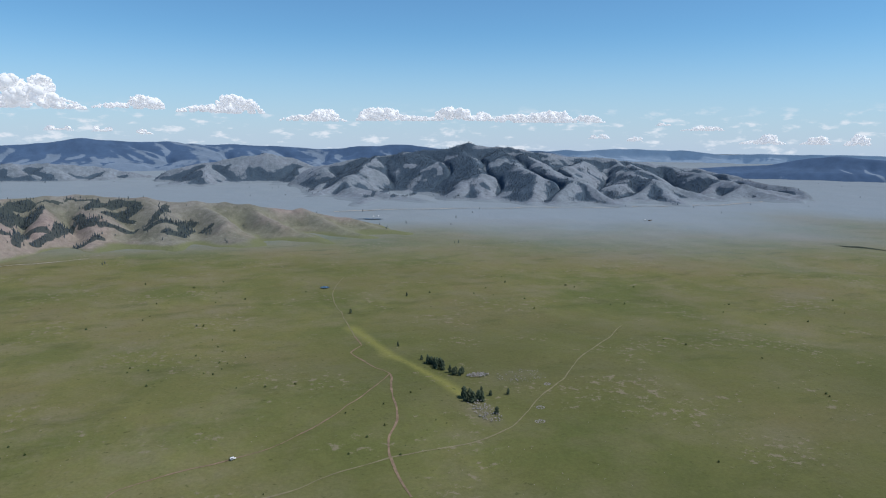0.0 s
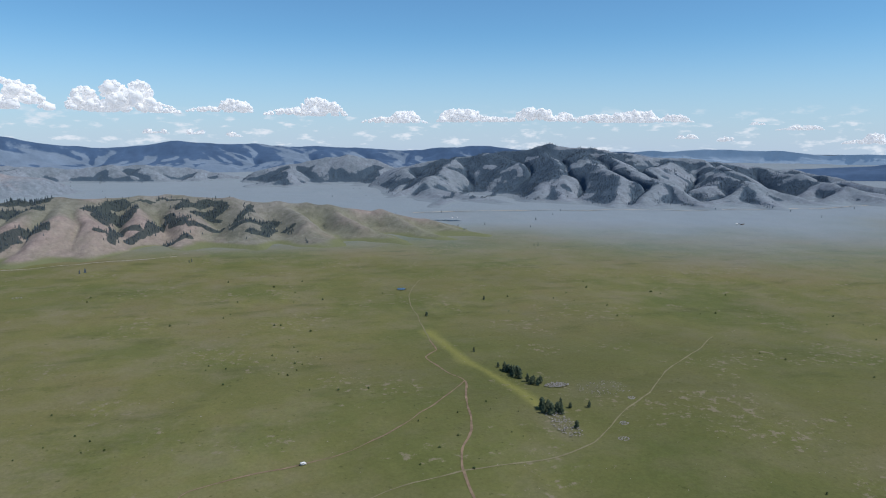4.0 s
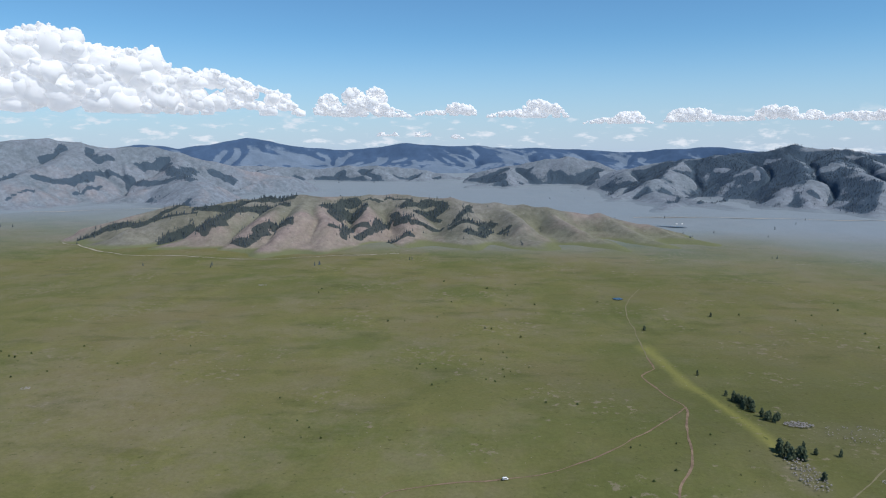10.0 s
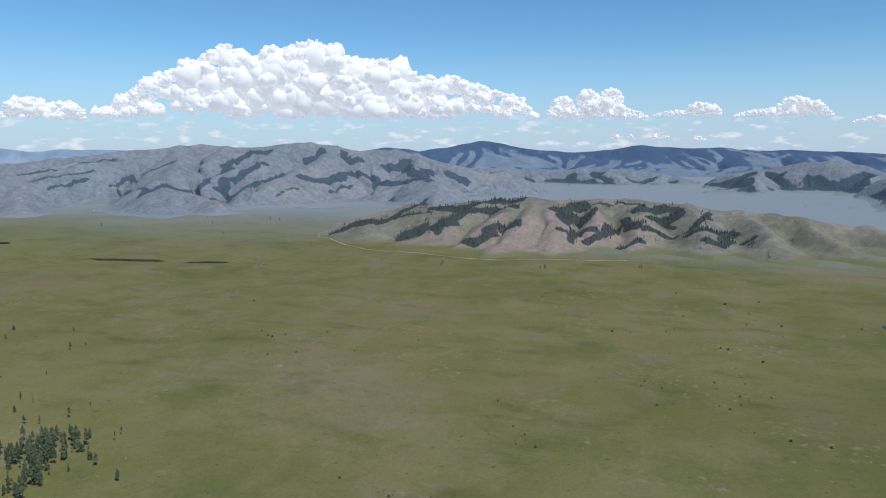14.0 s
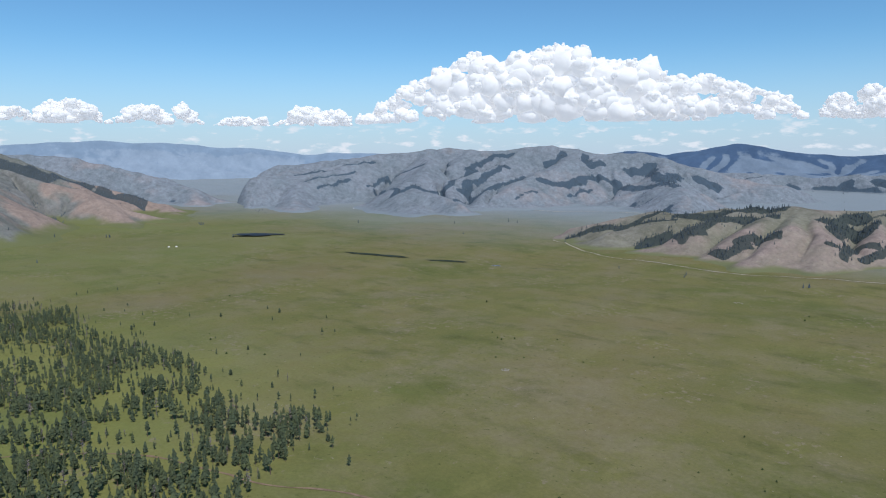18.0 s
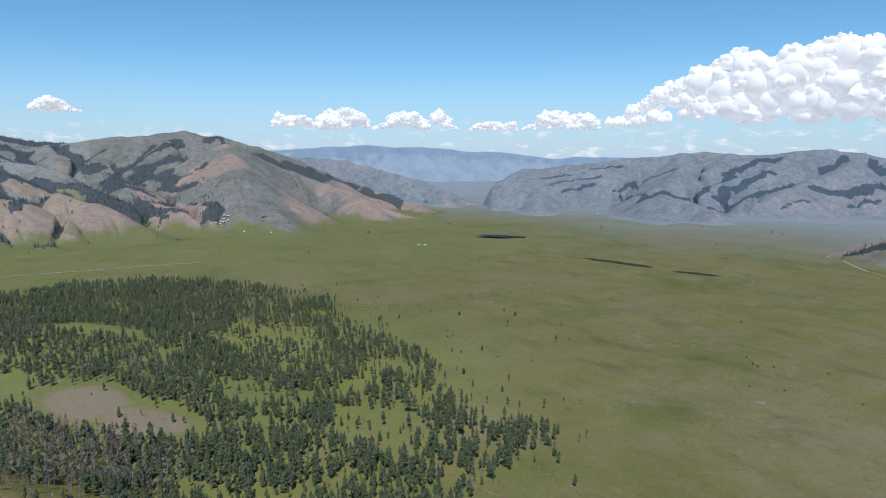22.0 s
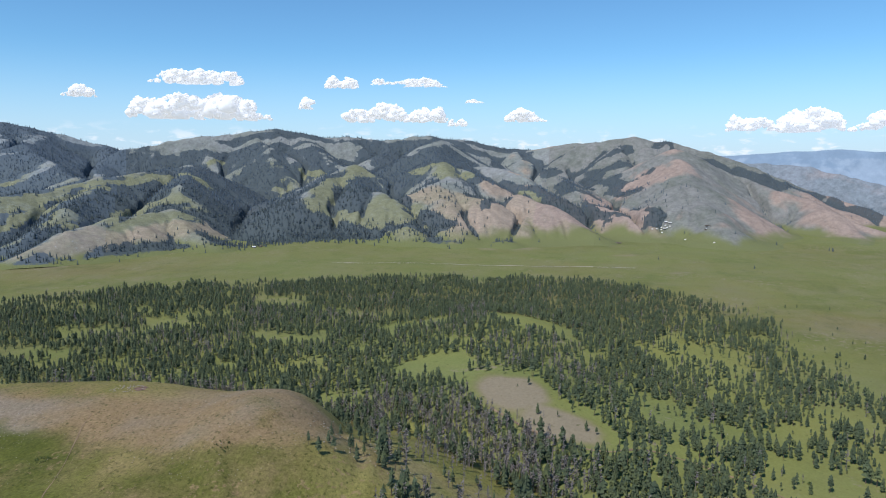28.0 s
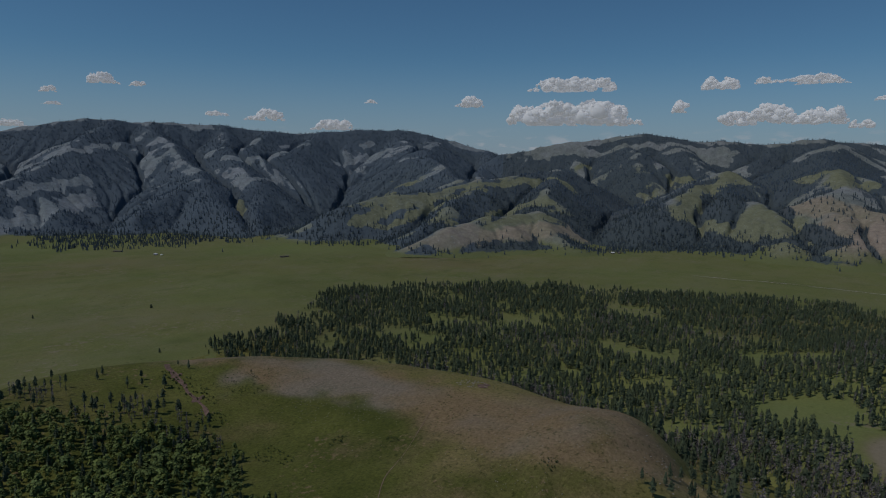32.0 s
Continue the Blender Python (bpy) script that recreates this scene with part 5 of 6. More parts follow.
WOOD_TRACK = [(-330, 408), (-372, 391), (-390, 380), (-418, 361), (-460, 347), (-498, 334), (-524, 325), (-550, 306), (-575, 281), (-598, 248), (-608, 214), (-598, 178), (-602, 146), (-625, 112), (-665, 80)]


def inside(x, y, poly):
    hit = np.zeros(np.shape(x), bool)
    for (x0, y0), (x1, y1) in zip(poly, poly[1:] + poly[:1]):
        hit ^= ((y0 > y) != (y1 > y)) & (x < (x1 - x0) * (y - y0) / (y1 - y0 + 1e-9) + x0)
    return hit


def clearing(x, y, cx, cy, rx, ry, turn=0):
    return knoll(x, y, cx, cy, rx, ry, turn, 1.0, 4) > 0.4


def wood_density(x, y):
    deep = np.where(inside(x, y, EDGE), 1, -1) * line_distance(x, y, EDGE + EDGE[:1])
    north = step(0, 200, 500 - y + 60 * fbm(x, y, 120, 61))
    d = step(-12, 22, deep + 24 * fbm(x, y, 70, 62)) * (0.28 + 0.72 * north)
    # stands and lanes
    lanes = fbm(x * 1.1 + y * 0.2, y * 0.55 - x * 0.15, 70, 63, 3)
    d = d * np.where(lanes > 0.64, 0.06, np.where(lanes > 0.44, 0.5, 1.0))
    d = d * np.clip(1.0 + 1.0 * fbm(x, y, 30, 64, 2), 0.28, 1.3)
    for c in ((-957, 112, 42, 54, 0), (-780, 8, 44, 46, 0)):
        d = np.where(clearing(x, y, *c), 0.0, d)
    for c in ((-712, 92, 54, 42, 42), (-640, 142, 58, 34, 42), (-905, 340, 45, 16, 60), (-830, 330, 36, 14, 60), (-590, 340, 45, 16, 50), (-905, -210, 26, 60, 0), (-1100, -150, 70, 22, 80), (-1180, -330, 80, 24, 60), (-980, -420, 80, 22, 60), (-985, -88, 30, 22, 0)):
        d = np.where(clearing(x, y, *c), d * 0.05, d)
    for c in ((-945, 315, 62, 70, 0), (-678, 255, 62, 44, 30), (-560, 330, 60, 40, 0)):
        d = np.where(clearing(x, y, *c), d * 0.3, d)
    belt = step(36, 18, line_distance(x, y, DEAD_BELT) + 10 * fbm(x, y, 40, 65))
    slope = knoll(x, y, -490, 62, 95, 44, 34, 1.0, 6)
    return np.maximum(d * (1 - 0.7 * slope), 0.98 * belt * (1 - 0.6 * slope)) * step(3, 8, line_distance(x, y, WOOD_TRACK))


rng = np.random.default_rng(77)
gx, gy = np.meshgrid(np.arange(-1530, -330, 6.2), np.arange(-900, 560, 6.2), indexing="ij")
gx, gy = (gx + rng.uniform(-4, 4, gx.shape)).ravel(), (gy + rng.uniform(-4, 4, gy.shape)).ravel()
stay = rng.random(len(gx)) < wood_density(gx, gy) * 1.05
gx, gy = gx[stay], gy[stay]
# crowded stems in the belt below the bald hill
bx, by = rng.uniform(-680, -500, 2600), rng.uniform(-430, 170, 2600)
ok = (line_distance(bx, by, DEAD_BELT) < 26 + 8 * fbm(bx, by, 40, 65)) & inside(bx, by, EDGE)
gx, gy = np.append(gx, bx[ok]), np.append(gy, by[ok])
# lone trees out on the grass beyond the edge
lx, ly = rng.uniform(-1300, -380, 260), rng.uniform(420, 720, 260)
ok = rng.random(260) < 0.6 * np.exp(-np.maximum(ly - 450, 0) / 90) * (lx < -420 - (ly - 450))
gx, gy = np.append(gx, lx[ok]), np.append(gy, ly[ok])
gz = land(gx, gy)
tall = np.clip(rng.normal(11.2, 2.9, len(gx)), 4.5, 18) * (1 - 0.35 * (wood_density(gx, gy) < 0.3))
belt = step(44, 20, line_distance(gx, gy, DEAD_BELT) + 10 * fbm(gx, gy, 60, 66))
dead = rng.random(len(gx)) < np.clip(0.06 + 0.60 * belt + 0.7 * knoll(gx, gy, -490, 62, 95, 44, 34, 1.0, 6) + 0.3 * (fbm(gx, gy, 150, 91) > 0.5), 0, 0.85)
dist = np.hypot(gx + 60, gy - 120)
tall = tall * np.interp(dist, [450, 800], [1.2, 1.0])
order = np.argsort(dist)
single = np.zeros(len(gx), bool)
single[order[~dead[order]][:110]] = True
kind_of = rng.integers(0, len(CROWNS), len(gx))

protos = []
for k, (v, f) in enumerate(CROWNS):
    tree = new("pine_tree")
    raw_part("crown", v, f, MAT_NEEDLE, tree)
    raw_part("trunk", *TRUNK, MAT_BARK, tree)
    tagged(tree, ("slender dark green pine on the slope", "broad dark green pine in the open wood", "tall narrow pine with bare lower trunk", "round-topped pine in the open wood", "wide bushy pine in the open wood", "thin sparse pine with bare lower trunk")[k], "tree", group="pines of the open wood")
    protos.append(tree)
used = set()
for i in np.where(single)[0]:
    k = int(kind_of[i])
    m = Matrix.LocRotScale((gx[i], gy[i], gz[i]), Euler((0, 0, rng.uniform(0, 6.28))), (tall[i],) * 3)
    if k not in used:
        used.add(k)
        protos[k].matrix_basis = m
    else:
        t = copy_thing(protos[k], m)
        t.matrix_basis = m
live = ~dead & ~single
v, f = planted(CROWNS, gx[live], gy[live], gz[live], tall[live], kind_of[live], rng)
tagged(mesh_object("pine_wood", v, f, MAT_NEEDLE, False), "open pine wood on the valley floor", "woods", kind="stuff")
v, f = planted([TRUNK], gx[live], gy[live], gz[live], tall[live], np.zeros(live.sum(), int), rng)
tagged(mesh_object("pine_trunks", v, f, MAT_BARK, False), "brown trunks of the open pine wood", "tree trunks", kind="stuff")
snag_i = np.where(dead)[0]
near_snags = snag_i[np.argsort(dist[snag_i])][:90]
snag_protos = []
for k, (v, f) in enumerate(SNAGS):
    snag_protos.append(tagged(mesh_object("dead_tree", v, f, MAT_DEAD, False), "grey dead pine with broken bare branches", "tree", group="dead pines"))
for n, i in enumerate(near_snags):
    m = Matrix.LocRotScale((gx[i], gy[i], gz[i]), Euler((rng.normal(0, 0.04), rng.normal(0, 0.04), rng.uniform(0, 6.28))), (tall[i],) * 3)
    if n < 3:
        snag_protos[n].matrix_basis = m
    else:
        copy_thing(snag_protos[n % 3], m).matrix_basis = m
rest = np.setdiff1d(snag_i, near_snags)
v, f = planted(SNAGS, gx[rest], gy[rest], gz[rest], tall[rest], rng.integers(0, 3, len(rest)), rng)
tagged(mesh_object("dead_wood_stand", v, f, MAT_DEAD, False), "stand of grey dead pines among the living", "woods", kind="stuff")

# young leafy wood on the near side of the bald hill
MAT_LEAF = foliage("young leaves", (0.105, 0.134, 0.042), 0.5)
nx, ny = np.meshgrid(np.arange(-340, -150, 4.6), np.arange(-410, -120, 4.6), indexing="ij")
nx, ny = (nx + rng.uniform(-2.2, 2.2, nx.shape)).ravel(), (ny + rng.uniform(-2.2, 2.2, ny.shape)).ravel()
THICKET = [(-150, -420), (-245, -388), (-272, -362), (-292, -340), (-312, -306), (-322, -274), (-330, -246), (-330, -224), (-314, -194), (-294, -163), (-262, -130), (-150, -120)]
d = np.where(inside(nx, ny, THICKET), 1, -1) * line_distance(nx, ny, THICKET + THICKET[:1])
stay = rng.random(len(nx)) < step(-10, 12, d + 9 * fbm(nx, ny, 30, 17)) * np.clip(0.75 + 0.5 * fbm(nx, ny, 18, 18, 2), 0.3, 1)
nx, ny, d = nx[stay], ny[stay], d[stay]
nz = land(nx, ny)
nt = np.clip(rng.normal(7.6, 2.0, len(nx)), 3.5, 12) * np.interp(d, [-5, 15], [0.7, 1.0])
kind = rng.integers(0, 3, len(nx))
pine = rng.random(len(nx)) < 0.22
edge = np.argsort(np.abs(d - 6))
alone = np.zeros(len(nx), bool)
alone[edge[:150]] = True
leafy_protos = []
for k, (v, f) in enumerate(LEAFY):
    tree = new("young_tree")
    raw_part("crown", v, f, MAT_LEAF, tree)
    raw_part("trunk", *TRUNK, MAT_BARK, tree)
    leafy_protos.append(tagged(tree, "young green broadleaf tree on the hillside", "tree", group="young trees on the hill"))
seen = set()
for i in np.where(alone)[0]:
    m = Matrix.LocRotScale((nx[i], ny[i], nz[i]), Euler((0, 0, rng.uniform(0, 6.28))), (nt[i],) * 3)
    k = int(kind[i])
    if pine[i]:
        copy_thing(protos[k], m).matrix_basis = m
    elif k in seen:
        copy_thing(leafy_protos[k], m).matrix_basis = m
    else:
        seen.add(k)
        leafy_protos[k].matrix_basis = m
for which, shapes, mat, name, label in ((~pine & ~alone, LEAFY, MAT_LEAF, "young_wood", "dense young green wood on the hillside"), (pine & ~alone, CROWNS, MAT_NEEDLE, "young_pines", "dark young pines among the leafy wood")):
    v, f = planted(shapes, nx[which], ny[which], nz[which], nt[which], kind[which], rng)
    tagged(mesh_object(name, v, f, mat, False), label, "woods", kind="stuff")
# dead poles over the young wood, pines and bushes along the brow
POLES = [(-279, -396), (-293, -389), (-269, -391), (-298, -331), (-310, -323), (-321, -314), (-332, -305), (-322, -268), (-325, -254)]
for k in range(44):
    px, py = POLES[k % 9]
    px, py = px - 3 + rng.normal(0, 9), py - 6 + rng.normal(0, 10)
    m = Matrix.LocRotScale((px, py, float(land(px, py)) - 0.2), Euler((0, 0, rng.uniform(0, 6))), (rng.uniform(7, 12),) * 3)
    copy_thing(protos[(2, 5, 3)[k % 3]], m).matrix_basis = m
for k in range(64):
    px, py = POLES[k % 9]
    px, py = px + rng.normal(0, 9), py + rng.normal(0, 12)
    m = Matrix.LocRotScale((px, py, float(land(px, py)) - 0.2), Euler((rng.normal(0, 0.05), rng.normal(0, 0.05), rng.uniform(0, 6))), (rng.uniform(6, 12),) * 3)
    copy_thing(snag_protos[k % 3], m).matrix_basis = m
BROW_PINES = [(-540, -62, 9), (-532, -48, 8), (-536, -36, 10), (-527, -28, 8), (-520, -18, 10), (-510, -10, 9), (-498, -4, 10), (-487, 2, 8), (-476, 4, 10), (-462, 2, 9), (-450, 0, 10), (-438, 2, 8), (-426, -6, 9), (-470, 12, 11), (-495, 8, 10), (-328, -396, 9), (-337, -407, 8), (-336, -366, 10), (-351, -374, 8), (-355, -348, 11), (-358, -352, 8), (-389, -371, 8), (-387, -383, 6), (-414, -323, 4)]
RIM_PINES = [(-317, -206, 11), (-328, -250, 9), (-322, -262, 8), (-505, -250, 5), (-345, -362, 7), (-300, -340, 10), (-290, -352, 9), (-312, -330, 9), (-284, -365, 8), (-306, -350, 7), (-274, -372, 9), (-545, -30, 9), (-532, -8, 11), (-520, 2, 10), (-505, 8, 9), (-490, 14, 12), (-468, 16, 11), (-455, 12, 9), (-443, 14, 12), (-430, 8, 10), (-420, 2, 11), (-436, 20, 12), (-478, 22, 10), (-512, 16, 9)]
for n, (px, py, h) in enumerate(BROW_PINES + RIM_PINES):
    m = Matrix.LocRotScale((px, py, float(land(px, py)) - 0.2), Euler((0, 0, n * 1.3)), (float(h),) * 3)
    tagged(copy_thing(protos[n % 5], m), "dark pine on the brow of the bald hill").matrix_basis = m

# clumps of pines out on the steppe
CLUMP = [(246, 728), (250, 718), (252, 710), (256, 704), (249, 713), (254, 706), (258, 699), (252, 694), (257, 688), (259, 692), (254, 699), (261, 676), (263, 668), (268, 664), (272, 668), (266, 671),
         (248, 601), (251, 598), (254, 603), (246, 594), (259, 592), (262, 589), (252, 590), (268, 606), (276, 601), (262, 595), (249, 605), (294, 598), (262, 556)]
ALONE = [(237, 793), (220, 980), (333, 1063), (-940, 614), (-937, 694), (-904, 694), (-750, 544), (-673, 475), (-607, 485), (-454, 440), (-972, 526), (-977, 495), (-514, 476), (-474, 449), (-520, -1027), (-684, -973), (-544, -697), (-981, -857), (-934, -783)]
broad_protos = []
for k, (v, f) in enumerate(BROAD):
    tree = new("pine_tree")
    raw_part("crown", v, f, MAT_NEEDLE, tree)
    raw_part("trunk", *TRUNK, MAT_BARK, tree)
    broad_protos.append(tagged(tree, "bushy dark pine in a small clump on the steppe", "tree", group="pines on the steppe"))
for n, (px, py) in enumerate(CLUMP + ALONE):
    lone = n >= len(CLUMP)
    m = Matrix.LocRotScale((px, py, float(plain(px, py)) - 0.2), Euler((0, 0, n * 1.7)), (rng.uniform(6.0, 8.0) if lone or n in (0, 27, 28, 24) else rng.uniform(9.0, 12.0),) * 3)
    t = broad_protos[n] if n < 2 else copy_thing(broad_protos[n % 2], m)
    t.matrix_basis = m
    if lone:
        tagged(t, "dark pine standing alone on open grass")



# ---------------------------------------------------------------- tracks, water, stones
MAT_TRACK = plain_paint("bare earth track", (0.208, 0.148, 0.100), 0.95, 0.35, 0.12)
MAT_PALE_TRACK = plain_paint("pale gravel road", (0.42, 0.38, 0.32), 0.95, 0.15, 0.05)
MAT_FAINT = plain_paint("faint wheel track", (0.19, 0.17, 0.10), 0.95, 0.25, 0.1)
MAT_RED = plain_paint("red soil", (0.150, 0.098, 0.078), 0.95, 0.5, 0.3)
MAT_STONE = plain_paint("grey stone", (0.27, 0.25, 0.235), 0.9, 0.3, 0.6)
MAT_PALE_STONE = plain_paint("pale stone", (0.27, 0.24, 0.20), 0.9, 0.2, 0.6)
MAT_SHRUB = foliage("shrub", (0.060, 0.088, 0.030))


def spline(pts, every):
    p = [np.array(q, float) for q in pts]
    p = [2 * p[0] - p[1]] + p + [2 * p[-1] - p[-2]]
    out = []
    for a, b, c, d in zip(p, p[1:], p[2:], p[3:]):
        n = max(2, int(np.hypot(*(c - b)) / every))
        for k in range(n):
            t = k / n
            out.append(0.5 * (2 * b + (c - a) * t + (2 * a - 5 * b + 4 * c - d) * t * t + (3 * b - a - 3 * c + d) * t ** 3))
    out.append(p[-2])
    return np.array(out)


def track(name, label, pts, wide, material, every=5.0, lift=0.22, surface=plain, sway=1.2):
    line = spline(pts, every)
    line = line + np.column_stack([fbm(line[:, 0], line[:, 1], 30, 5, 2), fbm(line[:, 0], line[:, 1], 30, 6, 2)]) * sway
    d = np.gradient(line, axis=0)
    d /= np.hypot(d[:, 0], d[:, 1])[:, None] + 1e-9
    n = np.column_stack([-d[:, 1], d[:, 0]])
    w = wide * (0.4 + 1.0 * smooth_noise(line[:, 0] / 14, line[:, 1] / 14, 9))
    cols = []
    for u, drop in ((-1.0, 0.0), (-0.5, 0.02), (0.0, 0.03), (0.5, 0.02), (1.0, 0.0)):
        jag = (1 + 0.35 * (smooth_noise(line[:, 0] / 5 + u * 7, line[:, 1] / 5, 13) - 0.5)) if abs(u) == 1 else 1.0
        q = line + n * (u * w / 2 * jag)[:, None] if not np.isscalar(jag) else line + n * (u * w / 2)[:, None]
        cols.append(np.column_stack([q, surface(q[:, 0], q[:, 1]) + lift - drop]))
    V = np.stack(cols, 1)
    V = np.stack(draw_in(V[..., 0], V[..., 1], V[..., 2]), -1)
    ob = mesh_object(name, V.reshape(-1, 3), grid_faces(len(line), 5), material)
    return tagged(ob, label, "track", kind="structure")


track("track", "worn red-brown earth track across the steppe", [(140, 437), (141, 473), (148, 522), (170, 570), (181, 618), (190, 660), (197, 692), (189, 720), (183, 755), (177, 784), (180, 793), (195, 812), (196, 820), (197, 855)], 1.9, MAT_TRACK)
track("track", "faint far end of the earth track", [(197, 855), (202, 900), (206, 960), (220, 1115), (269, 1252)], 1.5, MAT_FAINT)
track("track", "winding dusty side track on the grass", [(197, 692), (165, 650), (122, 602), (90, 575), (56, 555), (25, 543), (-10, 534), (-49, 520), (-62, 509), (-75, 480)], 1.4, MAT_TRACK)
track("track", "faint crossing track on the grass", [(31, 474), (65, 482), (100, 495), (143, 504), (185, 504), (225, 507), (255, 520), (274, 534), (320, 580), (372, 621), (430, 680), (490, 727), (560, 790)], 1.6, MAT_FAINT)
track("track", "dirt track winding between the pines", WOOD_TRACK, 2.4, MAT_TRACK, lift=0.3)
track("track", "pale footpath up the bald hill", [(-330, -104), (-341, -114), (-356, -125), (-377, -133), (-396, -141), (-418, -151), (-441, -161), (-456, -166)], 0.5, MAT_TRACK, 3.0, -0.08, land, 1.0)
track("road", "pale gravel road along the foot of the mountain", [(-3300, 2150), (-2808, 2335), (-2655, 2340), (-1591, 2560), (-1100, 2640), (-500, 2700)], 9.0, MAT_PALE_TRACK, 40.0, 1.5)
track("road", "pale gravel road crossing the plain", [(500, 2480), (825, 2440), (1250, 2400), (1619, 2330), (2100, 2300), (2476, 2421), (2850, 2750), (3126, 3043), (3648, 3678)], 9.0, MAT_PALE_TRACK, 40.0, 1.5)
track("track", "faint straight track through the green valley", [(-1700, 330), (-1703, 158), (-1710, -108), (-1690, -400)], 4.0, MAT_PALE_TRACK, 20.0, 0.8)
track("track", "pale track round the foot of the wooded hill", [(-1120, 1790), (-1068, 1706), (-1020, 1690), (-977, 1650), (-817, 1545), (-700, 1530), (-560, 1510), (-365, 1545), (-200, 1600)], 3.5, MAT_PALE_TRACK, 15.0, 0.7)


def blob(name, label, cx, cy, rx, ry, turn, material, category, lift=0.3, seed=1, n=40, surface=plain):
    a = np.linspace(0, 2 * np.pi, n, endpoint=False)
    k = 1 + 0.35 * fbm(np.cos(a) * 2 + seed, np.sin(a) * 2 + seed * 3, 1.0, seed, 3)
    c, s = math.cos(radians(turn)), math.sin(radians(turn))
    V = [(cx, cy)]
    for w in (0.5, 1.0):
        u, v = np.cos(a) * rx * k * w, np.sin(a) * ry * k * w
        V += list(zip(cx + u * c - v * s, cy + u * s + v * c))
    V = np.array(V)
    z = surface(V[:, 0], V[:, 1])
    z = (np.max(z) if material in (MAT_WATER, MAT_SHADE_SHEET) else z) + lift
    F = [(0, 1 + i, 1 + (i + 1) % n) for i in range(n)]
    F += [(1 + i, 1 + n + i, 1 + n + (i + 1) % n) for i in range(n)] + [(1 + i, 1 + n + (i + 1) % n, 1 + (i + 1) % n) for i in range(n)]
    x, y, z = draw_in(V[:, 0], V[:, 1], z + 0 * V[:, 0])
    return tagged(mesh_object(name, np.column_stack([x, y, z]), F, material), label, category, kind="structure")


def water(name, colour, rough):
    m, t, b = nodes_of(name)
    b.inputs["Base Color"].default_value, b.inputs["Roughness"].default_value = (*colour, 1), rough
    b.inputs["Specular IOR Level"].default_value = 0.5
    bump(t, b, tex(t, 0.4, 3, 0.5), 0.1, 0.1)
    return m


# pond water, and a near-black tone for a sheet of cloud shade
MAT_WATER, MAT_SHADE_SHEET = water("pond water", (0.035, 0.06, 0.085), 0.25), water("cloud shade sheet", (0.012, 0.016, 0.018), 0.6)
MAT_BARE = plain_paint("lichen-grey bare ground", (0.25, 0.225, 0.205), 0.95, 0.25, 0.25)
# dark tone standing in for cloud shade on the grass
MAT_CLOUD_SHADE = plain_paint("dark cloud shade", (0.032, 0.042, 0.028), 0.95, 0.3, 0.05)
blob("pond", "small blue pond on the steppe", 217, 1163, 9, 7, 20, MAT_WATER, "pond", 0.4, 2)
blob("pond", "small blue pond in the meadow", -942, 1286, 12, 8, 40, MAT_WATER, "pond", 0.4, 3)
blob("pond", "long pale pond before the hills", 560, 2174, 40, 12, -14, MAT_WATER, "pond", 1.2, 4)
# the marsh objects are flat dark sheets painted where cloud shade lies
blob("marsh", "dark patch of painted cloud shade in the meadow", -1800, 1222, 66, 30, 38, MAT_SHADE_SHEET, "marsh", 1.2, 5)
blob("marsh", "dark strip of painted cloud shade in the meadow", -1250, 1190, 84, 15, 16, MAT_CLOUD_SHADE, "marsh", 0.9, 6)
blob("marsh", "dark strip of painted cloud shade in the meadow", -1060, 1245, 60, 11, 34, MAT_CLOUD_SHADE, "marsh", 0.9, 7)
blob("marsh", "dark patch of painted cloud shade on the plain", 1540, 1214, 50, 10, -52, MAT_CLOUD_SHADE, "marsh", 0.9, 8)


track("red_soil", "strip of bare red soil on the brow", [(-386, -396), (-382, -389), (-373, -361), (-366, -338), (-363, -320), (-353, -291)], 4.5, MAT_RED, 3.0, -0.1, land, 3.0)
for cx, cy, rx, ry in ((-503, -160, 6, 4), (-374, -363, 5, 3), (-363, -316, 6, 3)):
    blob("red_soil", "patch of bare red soil on the brow", cx, cy, rx, ry, 30, MAT_RED, "soil", -0.12, 4, surface=land)


def rocks(name, label, spots, material, seed, category="stones", surface=land, flat=0.55):
    """Angular stones, half sunk, joined."""
    q = np.random.default_rng(seed)
    V, F = [], []
    base = np.array([(-1, -1, -0.4), (1, -1, -0.4), (1, 1, -0.4), (-1, 1, -0.4), (-0.7, -0.6, 1), (0.7, -0.7, 0.9), (0.6, 0.7, 1), (-0.6, 0.65, 0.85)])
    quads = np.array([(0, 1, 5, 4), (1, 2, 6, 5), (2, 3, 7, 6), (3, 0, 4, 7), (4, 5, 6, 7)])
    x, y, s = (np.asarray(c, float) for c in zip(*spots))
    z = surface(x, y)
    for k in range(len(x)):
        a = q.uniform(0, 6.28)
        p = (base + q.uniform(-0.3, 0.3, base.shape)) * s[k] * np.array([1, q.uniform(0.6, 1), flat])
        V.append(np.column_stack([p[:, 0] * math.cos(a) - p[:, 1] * math.sin(a) + x[k], p[:, 0] * math.sin(a) + p[:, 1] * math.cos(a) + y[k], p[:, 2] + z[k]]))
        F.append(quads + 8 * k)
    return tagged(mesh_object(name, np.concatenate(V), np.concatenate(F), material, False), label, category, kind="stuff")


def around(cx, cy, rx, ry, n, lo, hi, seed):
    q = np.random.default_rng(seed)
    a, r = q.uniform(0, 6.28, n), np.sqrt(q.uniform(0, 1, n))
    return [(cx + rx * r[i] * math.cos(a[i]), cy + ry * r[i] * math.sin(a[i]), q.uniform(lo, hi)) for i in range(n)]


